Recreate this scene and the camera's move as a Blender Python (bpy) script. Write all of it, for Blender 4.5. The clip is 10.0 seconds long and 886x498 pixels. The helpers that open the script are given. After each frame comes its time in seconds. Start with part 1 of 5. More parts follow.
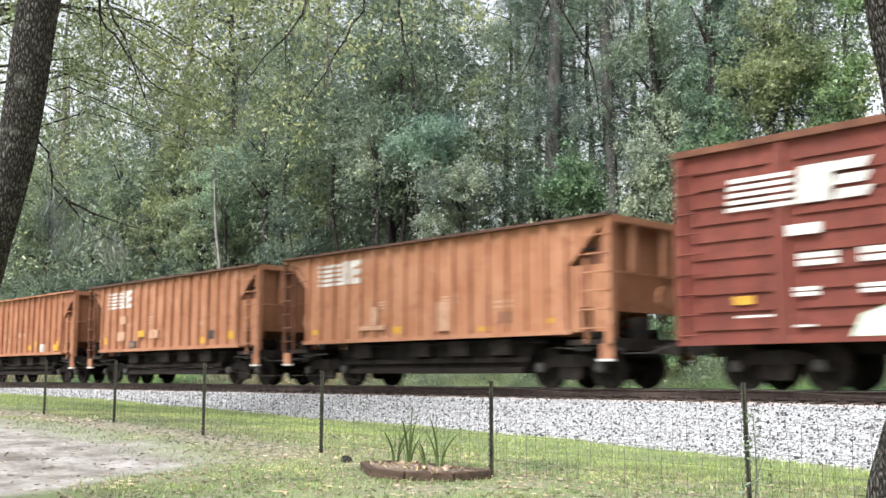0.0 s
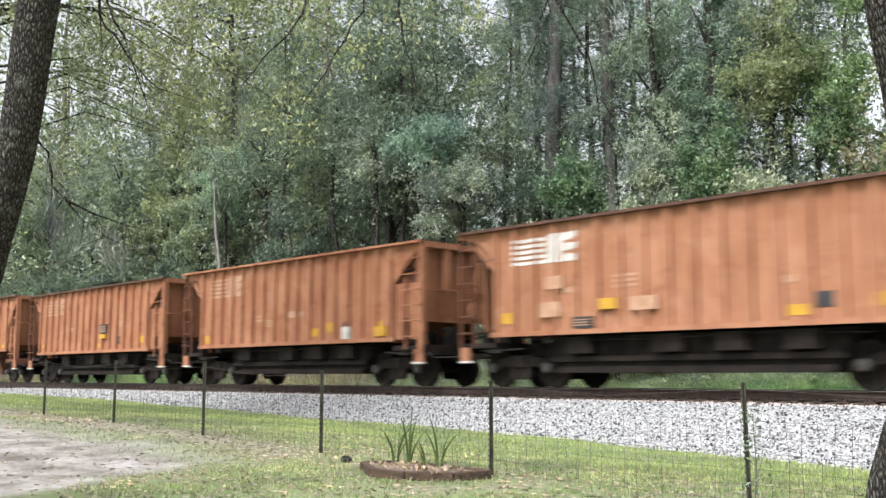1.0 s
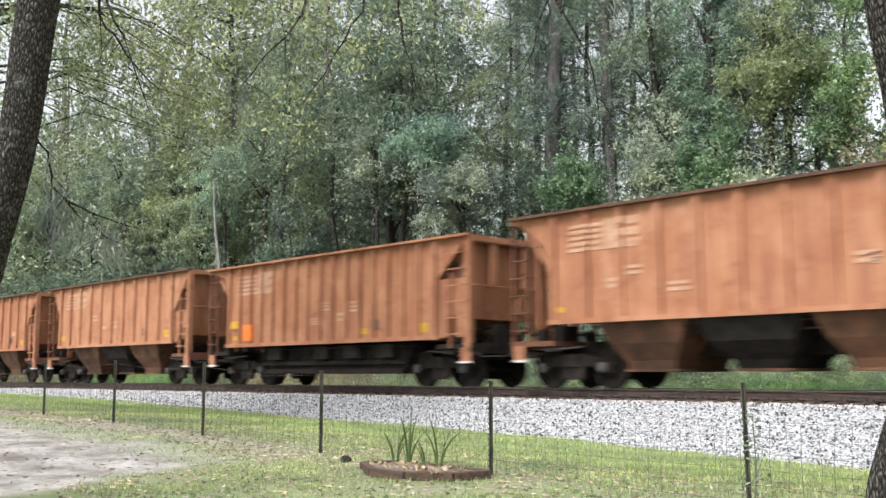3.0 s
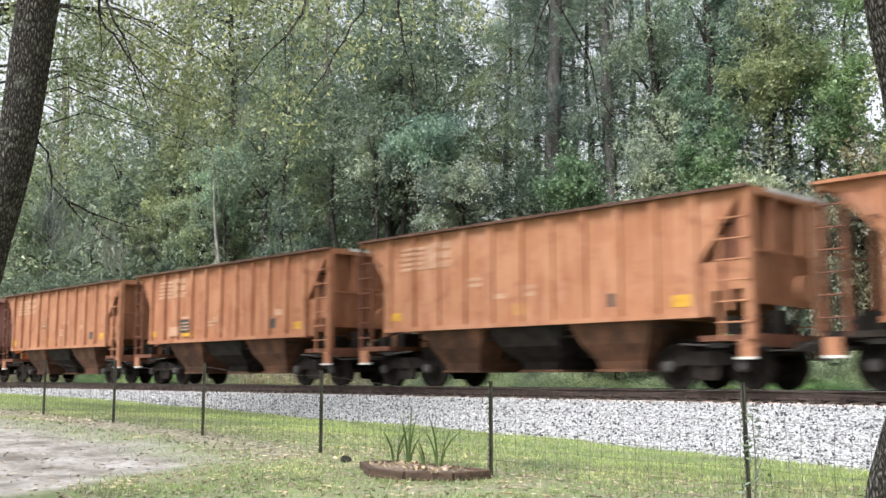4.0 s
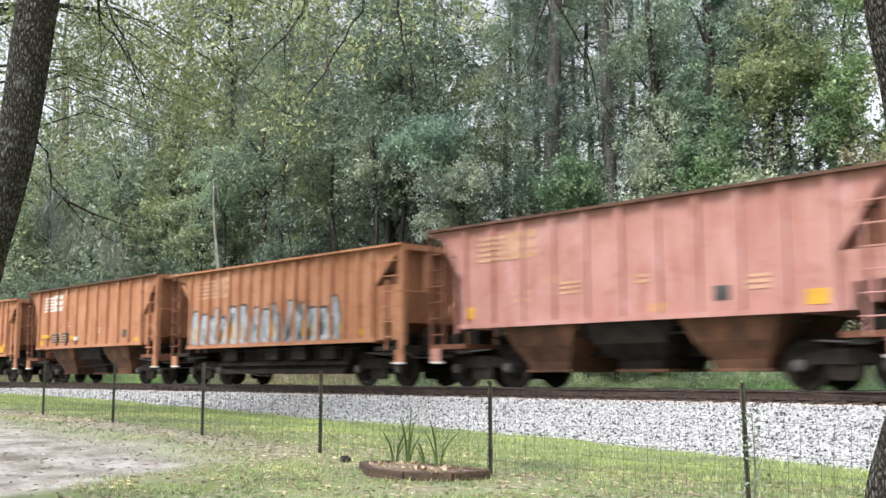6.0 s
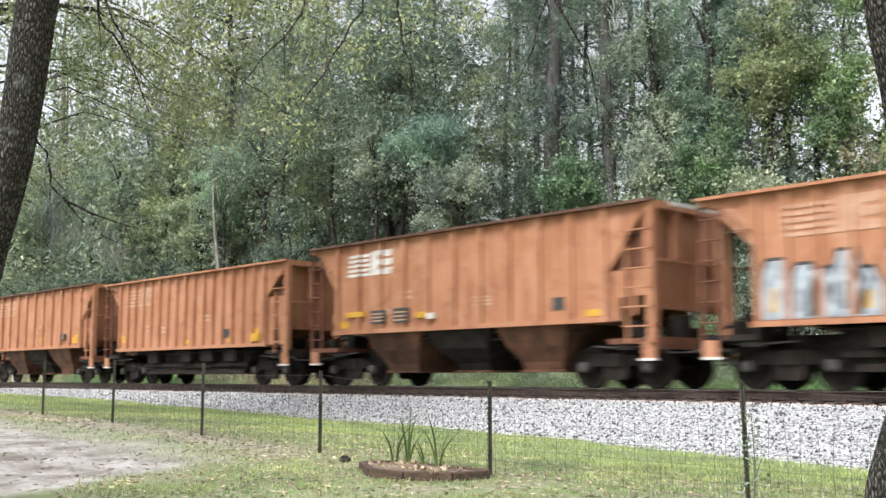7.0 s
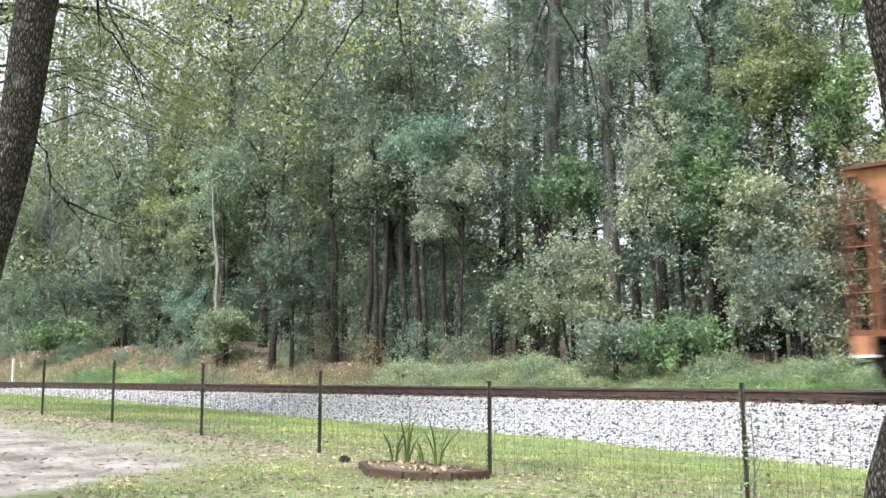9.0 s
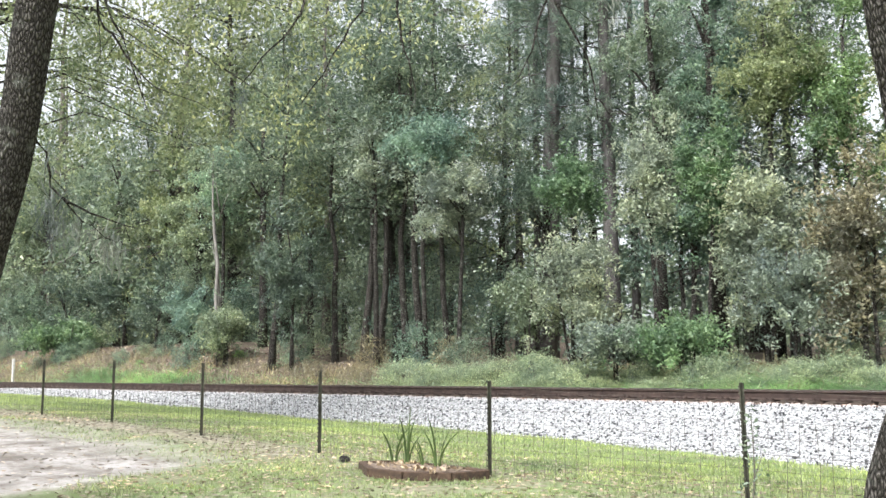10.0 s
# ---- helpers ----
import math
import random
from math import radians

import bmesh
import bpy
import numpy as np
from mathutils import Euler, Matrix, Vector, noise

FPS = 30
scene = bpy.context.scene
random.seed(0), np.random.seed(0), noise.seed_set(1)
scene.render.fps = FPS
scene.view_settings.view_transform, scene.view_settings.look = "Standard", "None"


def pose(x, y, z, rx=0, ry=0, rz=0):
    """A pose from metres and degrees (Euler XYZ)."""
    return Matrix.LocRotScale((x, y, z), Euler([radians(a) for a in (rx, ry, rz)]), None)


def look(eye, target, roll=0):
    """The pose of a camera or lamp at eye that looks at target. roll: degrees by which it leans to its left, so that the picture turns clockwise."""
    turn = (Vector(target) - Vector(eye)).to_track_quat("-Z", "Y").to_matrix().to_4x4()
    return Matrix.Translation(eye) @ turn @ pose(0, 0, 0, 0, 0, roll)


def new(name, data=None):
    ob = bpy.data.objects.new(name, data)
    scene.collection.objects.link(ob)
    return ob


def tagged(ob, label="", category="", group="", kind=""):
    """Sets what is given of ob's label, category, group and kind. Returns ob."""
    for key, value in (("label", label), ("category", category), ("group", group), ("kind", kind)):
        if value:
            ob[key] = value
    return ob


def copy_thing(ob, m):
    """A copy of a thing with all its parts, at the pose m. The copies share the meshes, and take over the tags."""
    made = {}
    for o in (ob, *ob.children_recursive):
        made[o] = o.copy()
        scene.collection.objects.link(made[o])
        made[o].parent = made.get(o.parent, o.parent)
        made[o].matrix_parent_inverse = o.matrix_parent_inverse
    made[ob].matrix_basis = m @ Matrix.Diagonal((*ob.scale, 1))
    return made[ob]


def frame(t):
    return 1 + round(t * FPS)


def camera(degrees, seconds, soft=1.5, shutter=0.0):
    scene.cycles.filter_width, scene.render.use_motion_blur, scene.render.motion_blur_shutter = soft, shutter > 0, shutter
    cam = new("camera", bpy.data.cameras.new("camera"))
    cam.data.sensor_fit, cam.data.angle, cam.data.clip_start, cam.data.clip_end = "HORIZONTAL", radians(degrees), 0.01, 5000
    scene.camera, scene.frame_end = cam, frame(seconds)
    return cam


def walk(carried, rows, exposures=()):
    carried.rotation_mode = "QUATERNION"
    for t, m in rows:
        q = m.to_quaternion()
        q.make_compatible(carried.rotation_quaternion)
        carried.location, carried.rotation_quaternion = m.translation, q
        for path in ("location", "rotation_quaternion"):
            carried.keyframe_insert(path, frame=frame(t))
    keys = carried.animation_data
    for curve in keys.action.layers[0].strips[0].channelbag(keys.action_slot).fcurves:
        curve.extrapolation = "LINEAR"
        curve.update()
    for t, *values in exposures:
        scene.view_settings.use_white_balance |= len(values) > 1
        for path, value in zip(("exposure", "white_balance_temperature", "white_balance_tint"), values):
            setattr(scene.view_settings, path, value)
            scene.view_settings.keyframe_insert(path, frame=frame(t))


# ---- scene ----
# Axes: x along the track in the train's direction, y away from the camera across it.
EYE = (0.0, 0.0, 1.55)
RAIL = 1.28            # top of rail
MID = 19.65            # centre line of the track
PITCH = 7.16
HEAD = 46.9            # degrees that the camera looks left of straight across
SPEED = 22.06
cam = camera(47.1, 10.0, soft=1.5, shutter=0.35)


def aim(head):
    return look(EYE, (EYE[0] - math.sin(radians(head)), EYE[1] + math.cos(radians(head)), EYE[2] + math.tan(radians(PITCH))))


walk(cam, [(0.0, aim(HEAD)), (2.5, aim(HEAD - 0.02)), (5.0, aim(HEAD - 0.04)), (7.5, aim(HEAD - 0.08)), (10.0, aim(HEAD - 0.1))],
     exposures=[(t, e, 6200, 10) for t, e in ((0.0, 1.15), (0.8, 1.03), (4.0, 1.04), (7.6, 1.04), (8.4, 1.13), (9.2, 1.27), (10.0, 1.3))])

# ---- light: bright overcast ----
world = bpy.data.worlds.new("overcast_sky")
scene.world = world
world.use_nodes = True
wn, wl = world.node_tree.nodes, world.node_tree.links
sky = wn.new("ShaderNodeTexSky")
sky.sky_type, sky.sun_disc, sky.sun_elevation, sky.sun_rotation = "NISHITA", False, radians(55), radians(172)
sky.air_density, sky.dust_density = 1.0, 4.0
soften = wn.new("ShaderNodeHueSaturation")
soften.inputs["Saturation"].default_value = 0.12
wl.new(sky.outputs[0], soften.inputs["Color"])
wl.new(soften.outputs[0], wn["Background"].inputs["Color"])
wn["Background"].inputs["Strength"].default_value = 0.15
sun = new("sun", bpy.data.lights.new("sun", "SUN"))
sun.data.energy, sun.data.angle, sun.data.color = 2.0, radians(24), (1.0, 0.975, 0.94)
sun.matrix_world = look((6, -40, 57), (0, 0, 0))


# ---- materials ----
def shader(name, rough=0.8, metal=0.0, spec=0.3):
    m = bpy.data.materials.new(name)
    m.use_nodes = True
    b = m.node_tree.nodes["Principled BSDF"]
    b.inputs["Roughness"].default_value = rough
    b.inputs["Metallic"].default_value = metal
    b.inputs["Specular IOR Level"].default_value = spec
    return m, m.node_tree.nodes, m.node_tree.links, b


def ramp(nodes, links, fac, stops):
    r = nodes.new("ShaderNodeValToRGB")
    while len(r.color_ramp.elements) < len(stops):
        r.color_ramp.elements.new(0.5)
    for e, (at, c) in zip(r.color_ramp.elements, stops):
        e.position, e.color = at, (*c, 1)
    links.new(fac, r.inputs[0])
    return r.outputs[0]


def grain(nodes, links, scale, detail=4.0, stretch=None, rough=0.6):
    tc = nodes.new("ShaderNodeTexCoord")
    n = nodes.new("ShaderNodeTexNoise")
    n.inputs["Scale"].default_value, n.inputs["Detail"].default_value = scale, detail
    n.inputs["Roughness"].default_value = rough
    if stretch:
        mp = nodes.new("ShaderNodeMapping")
        mp.inputs["Scale"].default_value = stretch
        links.new(tc.outputs["Object"], mp.inputs[0])
        links.new(mp.outputs[0], n.inputs["Vector"])
    else:
        links.new(tc.outputs["Object"], n.inputs["Vector"])
    return n.outputs["Fac"]


def mix(nodes, links, a, b, fac, how="MIX"):
    m = nodes.new("ShaderNodeMix")
    m.data_type, m.blend_type = "RGBA", how
    for value, k in ((fac, 0), (a, 6), (b, 7)):
        if hasattr(value, "links"):
            links.new(value, m.inputs[k])
        else:
            m.inputs[k].default_value = value if k == 0 else (*value, 1)
    return m.outputs[2]


def bump(nodes, links, b, fac, strength, distance):
    n = nodes.new("ShaderNodeBump")
    n.inputs["Strength"].default_value, n.inputs["Distance"].default_value = strength, distance
    links.new(fac, n.inputs["Height"])
    links.new(n.outputs[0], b.inputs["Normal"])


def plain(name, dark, light, scale=3.0, rough=0.8, metal=0.0, relief=0.2, stretch=None, spec=0.3, fine=None):
    """Two tones in patches, a finer grain on top, and relief."""
    m, n, l, b = shader(name, rough, metal, spec)
    g = grain(n, l, scale, 6.0, stretch)
    c = ramp(n, l, g, [(0.35, dark), (0.65, light)])
    f = grain(n, l, fine or scale * 14, 3.0)
    c = mix(n, l, c, ramp(n, l, f, [(0.3, (0.72, 0.72, 0.72)), (0.7, (1.2, 1.2, 1.2))]), 0.8, "MULTIPLY")
    l.new(c, b.inputs["Base Color"])
    if relief:
        bump(n, l, b, f, relief, 0.02)
    return m


def leaves(name, dark, light, through_it=0.35):
    m, n, l, b = shader(name, 0.42, 0.0, 0.6)
    geo = n.new("ShaderNodeNewGeometry")
    c = ramp(n, l, geo.outputs["Random Per Island"], [(0.0, [max(0.02, a - 0.12 * (e - a)) for a, e in zip(dark, light)]), (1.0, [a + 1.25 * (e - a) for a, e in zip(dark, light)])])
    g = grain(n, l, 0.4, 2.0)
    c = mix(n, l, c, ramp(n, l, g, [(0.36, (0.66, 0.7, 0.76)), (0.64, (1.32, 1.28, 1.16))]), 1.0, "MULTIPLY")
    g = grain(n, l, 1.9, 2.0)
    c = mix(n, l, c, ramp(n, l, g, [(0.36, (0.72, 0.75, 0.78)), (0.64, (1.22, 1.2, 1.1))]), 1.0, "MULTIPLY")
    info = n.new("ShaderNodeObjectInfo")
    c = mix(n, l, c, ramp(n, l, info.outputs["Random"], [(0.0, (0.85, 0.88, 0.9)), (0.5, (1.05, 1.05, 1.05)), (1.0, (1.3, 1.24, 1.1))]), 1.0, "MULTIPLY")
    l.new(c, b.inputs["Base Color"])
    t = n.new("ShaderNodeBsdfTranslucent")
    l.new(c, t.inputs["Color"])
    s = n.new("ShaderNodeMixShader")
    s.inputs[0].default_value = through_it
    l.new(b.outputs[0], s.inputs[1])
    l.new(t.outputs[0], s.inputs[2])
    l.new(s.outputs[0], n["Material Output"].inputs["Surface"])
    return m


def car_paint(name, base, faded, rust, amount):
    """Faded paint with vertical rust streaks and darker grime, as on old rolling stock."""
    m, n, l, b = shader(name, 0.72, 0.0, 0.3)
    g = grain(n, l, 0.7, 5.0)
    c = ramp(n, l, g, [(0.36, base), (0.64, faded)])
    streak = grain(n, l, 1.0, 6.0, (3.2, 3.2, 0.3), 0.7)
    c = mix(n, l, c, rust, ramp(n, l, streak, [(0.5 - amount, (0, 0, 0)), (0.7, (0.9, 0.9, 0.9))]))
    blot = grain(n, l, 1.9, 7.0, None, 0.7)
    c = mix(n, l, c, (rust[0] * 0.9, rust[1] * 0.9, rust[2] * 0.9), ramp(n, l, blot, [(0.54, (0, 0, 0)), (0.7, (0.7, 0.7, 0.7))]))
    pale = grain(n, l, 1.3, 5.0, (1.0, 1.0, 0.7))
    c = mix(n, l, c, (faded[0] * 1.18, faded[1] * 1.3, faded[2] * 1.45), ramp(n, l, pale, [(0.56, (0, 0, 0)), (0.68, (0.55, 0.55, 0.55))]))
    spots = grain(n, l, 9.0, 5.0)
    c = mix(n, l, c, (rust[0] * 0.5, rust[1] * 0.5, rust[2] * 0.5), ramp(n, l, spots, [(0.62, (0, 0, 0)), (0.74, (0.55, 0.55, 0.55))]))
    l.new(c, b.inputs["Base Color"])
    bump(n, l, b, grain(n, l, 2.2, 3.0), 0.35, 0.02)
    return m


ORANGE = [car_paint("orange_paint_" + w, *v) for w, v in {
    "bright": ((0.312, 0.136, 0.068), (0.377, 0.183, 0.102), (0.186, 0.061, 0.034), 0.0),
    "yellowed": ((0.296, 0.128, 0.065), (0.362, 0.172, 0.097), (0.167, 0.061, 0.029), 0.03),
    "reddish": ((0.300, 0.125, 0.062), (0.365, 0.172, 0.092), (0.167, 0.052, 0.030), 0.05),
    "pink": ((0.326, 0.150, 0.126), (0.391, 0.207, 0.179), (0.233, 0.085, 0.058), 0.0)}.items()]
BOXRED = car_paint("box_car_red", (0.142, 0.033, 0.022), (0.176, 0.047, 0.033), (0.075, 0.024, 0.016), 0.03)
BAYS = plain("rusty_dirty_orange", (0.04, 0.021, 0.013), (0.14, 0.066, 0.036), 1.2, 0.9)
# chord brown kept dark, so it also paints the shadow strip below it
CHORD = plain("shadow_dark_top_chord", (0.055, 0.028, 0.02), (0.11, 0.055, 0.037), 2.0)
# paler iron: small glints below the cars, put into the colour
GLINT = plain("glint_grey_iron", (0.028, 0.025, 0.023), (0.09, 0.082, 0.076), 6.0, 0.7)
# rust of the box car roof; on hopper ends it paints in shade
RUST_SHADE = plain("dark_rust_and_shade", (0.09, 0.035, 0.02), (0.17, 0.07, 0.04), 2.0)
# both near-black dirt tones also have the shade below the cars painted in
GRIME_SHADE = plain("grime_and_shade_black", (0.010, 0.009, 0.008), (0.030, 0.025, 0.021), 3.0, 0.9, spec=0.1)
UNDER = plain("underframe_dirt_and_shade", (0.010, 0.008, 0.007), (0.027, 0.021, 0.017), 2.5, 0.92, spec=0.15)
STEEL = plain("worn_bright_steel", (0.55, 0.54, 0.53), (0.75, 0.74, 0.73), 4.0, 0.25, 1.0, 0.03)
# rail's rust, darkened to paint in the shadow on its web
RAILRUST_SHADE = plain("rail_rust_and_shade", (0.03, 0.021, 0.017), (0.064, 0.043, 0.035), 5.0, 0.85)
WHITE = plain("faded_white_paint_and_reflection", (0.44, 0.42, 0.38), (0.64, 0.62, 0.58), 3.0, 0.7)
GHOST = plain("ghost_of_white_paint", (0.35, 0.19, 0.115), (0.47, 0.29, 0.195), 3.0, 0.75)
YELLOW = plain("yellow_stencil", (0.42, 0.22, 0.025), (0.54, 0.31, 0.035), 4.0, 0.7)
BLACKP = plain("black_stencil", (0.02, 0.02, 0.02), (0.06, 0.06, 0.06), 4.0, 0.6)
SILVER = plain("silver_grey_spray", (0.2, 0.22, 0.24), (0.38, 0.41, 0.44), 4.0, 0.5)
GREENP = plain("pale_green_spray", (0.45, 0.55, 0.42), (0.62, 0.7, 0.58), 3.0, 0.6)


def bark(name, deep, ridge, size):
    """Furrowed bark: long dark cracks between scaly ridges with pale lichen."""
    m, n, l, b = shader(name, 0.95, 0.0, 0.15)
    tc, mp = n.new("ShaderNodeTexCoord"), n.new("ShaderNodeMapping")
    mp.inputs["Scale"].default_value = (size, size, size * 0.3)
    l.new(tc.outputs["Object"], mp.inputs[0])
    warp = n.new("ShaderNodeTexNoise")
    warp.inputs["Scale"].default_value, warp.inputs["Detail"].default_value = 0.8, 4
    l.new(mp.outputs[0], warp.inputs["Vector"])
    add = n.new("ShaderNodeVectorMath")
    l.new(mp.outputs[0], add.inputs[0])
    l.new(warp.outputs["Color"], add.inputs[1])
    vo = n.new("ShaderNodeTexVoronoi")
    vo.feature = "DISTANCE_TO_EDGE"
    vo.inputs["Scale"].default_value = 1.0
    l.new(add.outputs[0], vo.inputs["Vector"])
    c = ramp(n, l, vo.outputs["Distance"], [(0.04, deep), (0.34, ridge)])
    c = mix(n, l, c, ramp(n, l, grain(n, l, 30.0, 4.0), [(0.3, (0.6, 0.6, 0.6)), (0.7, (1.35, 1.35, 1.35))]), 1.0, "MULTIPLY")
    c = mix(n, l, c, (0.26, 0.27, 0.23), ramp(n, l, grain(n, l, 5.0, 5.0), [(0.56, (0, 0, 0)), (0.7, (0.5, 0.5, 0.5))]))
    l.new(c, b.inputs["Base Color"])
    bump(n, l, b, vo.outputs["Distance"], 1.0, 0.09)
    return m


BARK = bark("dark_furrowed_bark", (0.022, 0.019, 0.016), (0.165, 0.15, 0.133), 42.0)
PALEB = plain("pale_smooth_bark", (0.11, 0.10, 0.09), (0.24, 0.225, 0.2), 3.0, 0.9, 0.0, 0.5, (1, 1, 0.4), fine=25)
BARKG = plain("grey_bark", (0.075, 0.066, 0.055), (0.17, 0.15, 0.13), 4.0, 0.95, 0.0, 0.8, (1, 1, 0.3), fine=30)
PINEB = plain("pine_bark", (0.058, 0.053, 0.05), (0.135, 0.125, 0.118), 4.0, 0.95, 0.0, 0.8, (1, 1, 0.3), fine=25)
POSTM = plain("weathered_post_steel", (0.03, 0.032, 0.024), (0.075, 0.07, 0.05), 8.0, 0.8)
WIREM = plain("rusty_wire", (0.06, 0.05, 0.04), (0.12, 0.1, 0.085), 8.0, 0.7)
WOOD = plain("old_red_brown_timber", (0.042, 0.029, 0.021), (0.105, 0.066, 0.044), 3.0, 0.85, 0.0, 0.5, (0.4, 4, 4))
TIE = plain("creosoted_timber", (0.035, 0.026, 0.02), (0.09, 0.068, 0.052), 4.0, 0.9, 0.0, 0.5)
MULCH = plain("pale_mulch", (0.08, 0.06, 0.045), (0.27, 0.21, 0.16), 25.0, 0.95)
LEAF_A = leaves("leaf_mid_green", (0.119, 0.165, 0.102), (0.294, 0.349, 0.257), 0.42)
LEAF_B = leaves("leaf_blue_green", (0.103, 0.172, 0.125), (0.258, 0.339, 0.257), 0.42)
LEAF_C = leaves("leaf_yellow_green", (0.144, 0.184, 0.087), (0.341, 0.372, 0.217), 0.5)
LEAF_D = leaves("leaf_dark_green", (0.081, 0.120, 0.084), (0.186, 0.233, 0.173), 0.4)
LEAF_G = leaves("leaf_fresh_green", (0.088, 0.157, 0.078), (0.212, 0.304, 0.173), 0.42)
NEEDLE = leaves("pine_needle_green", (0.081, 0.123, 0.098), (0.191, 0.248, 0.201), 0.3)
MOSS = leaves("grey_green_moss", (0.165, 0.182, 0.156), (0.279, 0.289, 0.257), 0.35)
VINE = leaves("vine_teal_green", (0.14, 0.22, 0.165), (0.30, 0.41, 0.325), 0.42)
VERGE = leaves("bright_verge_grass", (0.17, 0.235, 0.075), (0.35, 0.42, 0.175), 0.35)
PALE = leaves("pale_grey_green_leaf", (0.18, 0.218, 0.17), (0.37, 0.415, 0.33), 0.42)
BRUSH = leaves("dry_brown_brush", (0.14, 0.128, 0.08), (0.31, 0.28, 0.185), 0.3)
GRASS = leaves("lawn_grass", (0.15, 0.195, 0.085), (0.33, 0.38, 0.185), 0.35)
WEED = leaves("bright_weed_green", (0.20, 0.36, 0.13), (0.40, 0.60, 0.27), 0.45)
HERB = leaves("pale_herb_green", (0.25, 0.31, 0.19), (0.47, 0.53, 0.36), 0.45)
LITTER = leaves("fallen_leaf_brown", (0.15, 0.105, 0.07), (0.42, 0.33, 0.24), 0.1)


# ---- mesh helpers ----
def box(bm, x0, y0, z0, x1, y1, z1):
    v = [bm.verts.new((x, y, z)) for x in (x0, x1) for y in (y0, y1) for z in (z0, z1)]
    for f in ((0, 1, 3, 2), (4, 6, 7, 5), (0, 4, 5, 1), (2, 3, 7, 6), (0, 2, 6, 4), (1, 5, 7, 3)):
        bm.faces.new([v[i] for i in f])


def prism(bm, outline, y0, y1):
    """A plate: an outline in x and z, from y0 to y1."""
    a = [bm.verts.new((x, y0, z)) for x, z in outline]
    b = [bm.verts.new((x, y1, z)) for x, z in outline]
    bm.faces.new(a)
    bm.faces.new(b[::-1])
    for i in range(len(a)):
        j = (i + 1) % len(a)
        bm.faces.new((a[j], a[i], b[i], b[j]))


def tube(bm, pts, radii, sides=8):
    """A round, tapering tube along points."""
    rings = []
    pts = [Vector(p) for p in pts]
    for i, p in enumerate(pts):
        d = (pts[min(i + 1, len(pts) - 1)] - pts[max(i - 1, 0)]).normalized()
        a = d.orthogonal().normalized() if abs(d.z) < 0.9 else d.cross(Vector((0, 1, 0))).normalized()
        b = d.cross(a)
        rings.append([bm.verts.new(p + radii[i] * (math.cos(6.28319 * k / sides) * a + math.sin(6.28319 * k / sides) * b)) for k in range(sides)])
    for r, s in zip(rings, rings[1:]):
        for k in range(sides):
            bm.faces.new((r[k], r[(k + 1) % sides], s[(k + 1) % sides], s[k]))
    bm.faces.new(rings[0][::-1])
    bm.faces.new(rings[-1])


def rough_trunk(bm, pts, radii, seed=0.0, sides=26, steps=6):
    """A trunk with an uneven, ridged outline: many rings along the points, each ring lobed."""
    pts = [Vector(p) for p in pts]
    line, rad = [], []
    for i in range(len(pts) - 1):
        p0, p1, p2, p3 = pts[max(i - 1, 0)], pts[i], pts[i + 1], pts[min(i + 2, len(pts) - 1)]
        for k in range(steps):
            t = k / steps
            line.append(0.5 * (2 * p1 + (p2 - p0) * t + (2 * p0 - 5 * p1 + 4 * p2 - p3) * t * t + (3 * p1 - p0 - 3 * p2 + p3) * t ** 3))
            rad.append(radii[i] + (radii[i + 1] - radii[i]) * t)
    line.append(pts[-1])
    rad.append(radii[-1])
    rings = []
    for p, r in zip(line, rad):
        ring = []
        for k in range(sides):
            a = 6.28319 * k / sides
            q = Vector((math.cos(a), math.sin(a), 0))
            w = 1 + 0.07 * noise.noise((q.x * 2.2 + seed, q.y * 2.2, p.z * 1.3)) + 0.05 * noise.noise((q.x * 7 + seed, q.y * 7, p.z * 3.5))
            ring.append(bm.verts.new(p + q * r * w))
        rings.append(ring)
    for r, s in zip(rings, rings[1:]):
        for k in range(sides):
            bm.faces.new((r[k], r[(k + 1) % sides], s[(k + 1) % sides], s[k]))
    bm.faces.new(rings[0][::-1])
    bm.faces.new(rings[-1])


def mesh_of(name, bm, material, smooth=False):
    bmesh.ops.recalc_face_normals(bm, faces=bm.faces)
    me = bpy.data.meshes.new(name)
    bm.to_mesh(me)
    bm.free()
    if material:
        me.materials.append(material)
    if smooth:
        me.shade_smooth()
    return me


def part(name, bm, material, parent=None, label="", smooth=False):
    ob = new(name, mesh_of(name, bm, material, smooth))
    if parent:
        ob.parent = parent
    return tagged(ob, label)


def quads(name, v, material, corners=4):
    """A mesh of loose pieces from an array of corner points."""
    v = np.asarray(v, dtype=np.float32).reshape(-1, 3)
    n = len(v) // corners
    me = bpy.data.meshes.new(name)
    me.vertices.add(len(v))
    me.vertices.foreach_set("co", v.ravel())
    me.loops.add(len(v))
    me.loops.foreach_set("vertex_index", np.arange(len(v), dtype=np.int32))
    me.polygons.add(n)
    me.polygons.foreach_set("loop_start", np.arange(0, len(v), corners, dtype=np.int32))
    me.polygons.foreach_set("loop_total", np.full(n, corners, dtype=np.int32))
    me.update(calc_edges=True)
    me.materials.append(material)
    return me


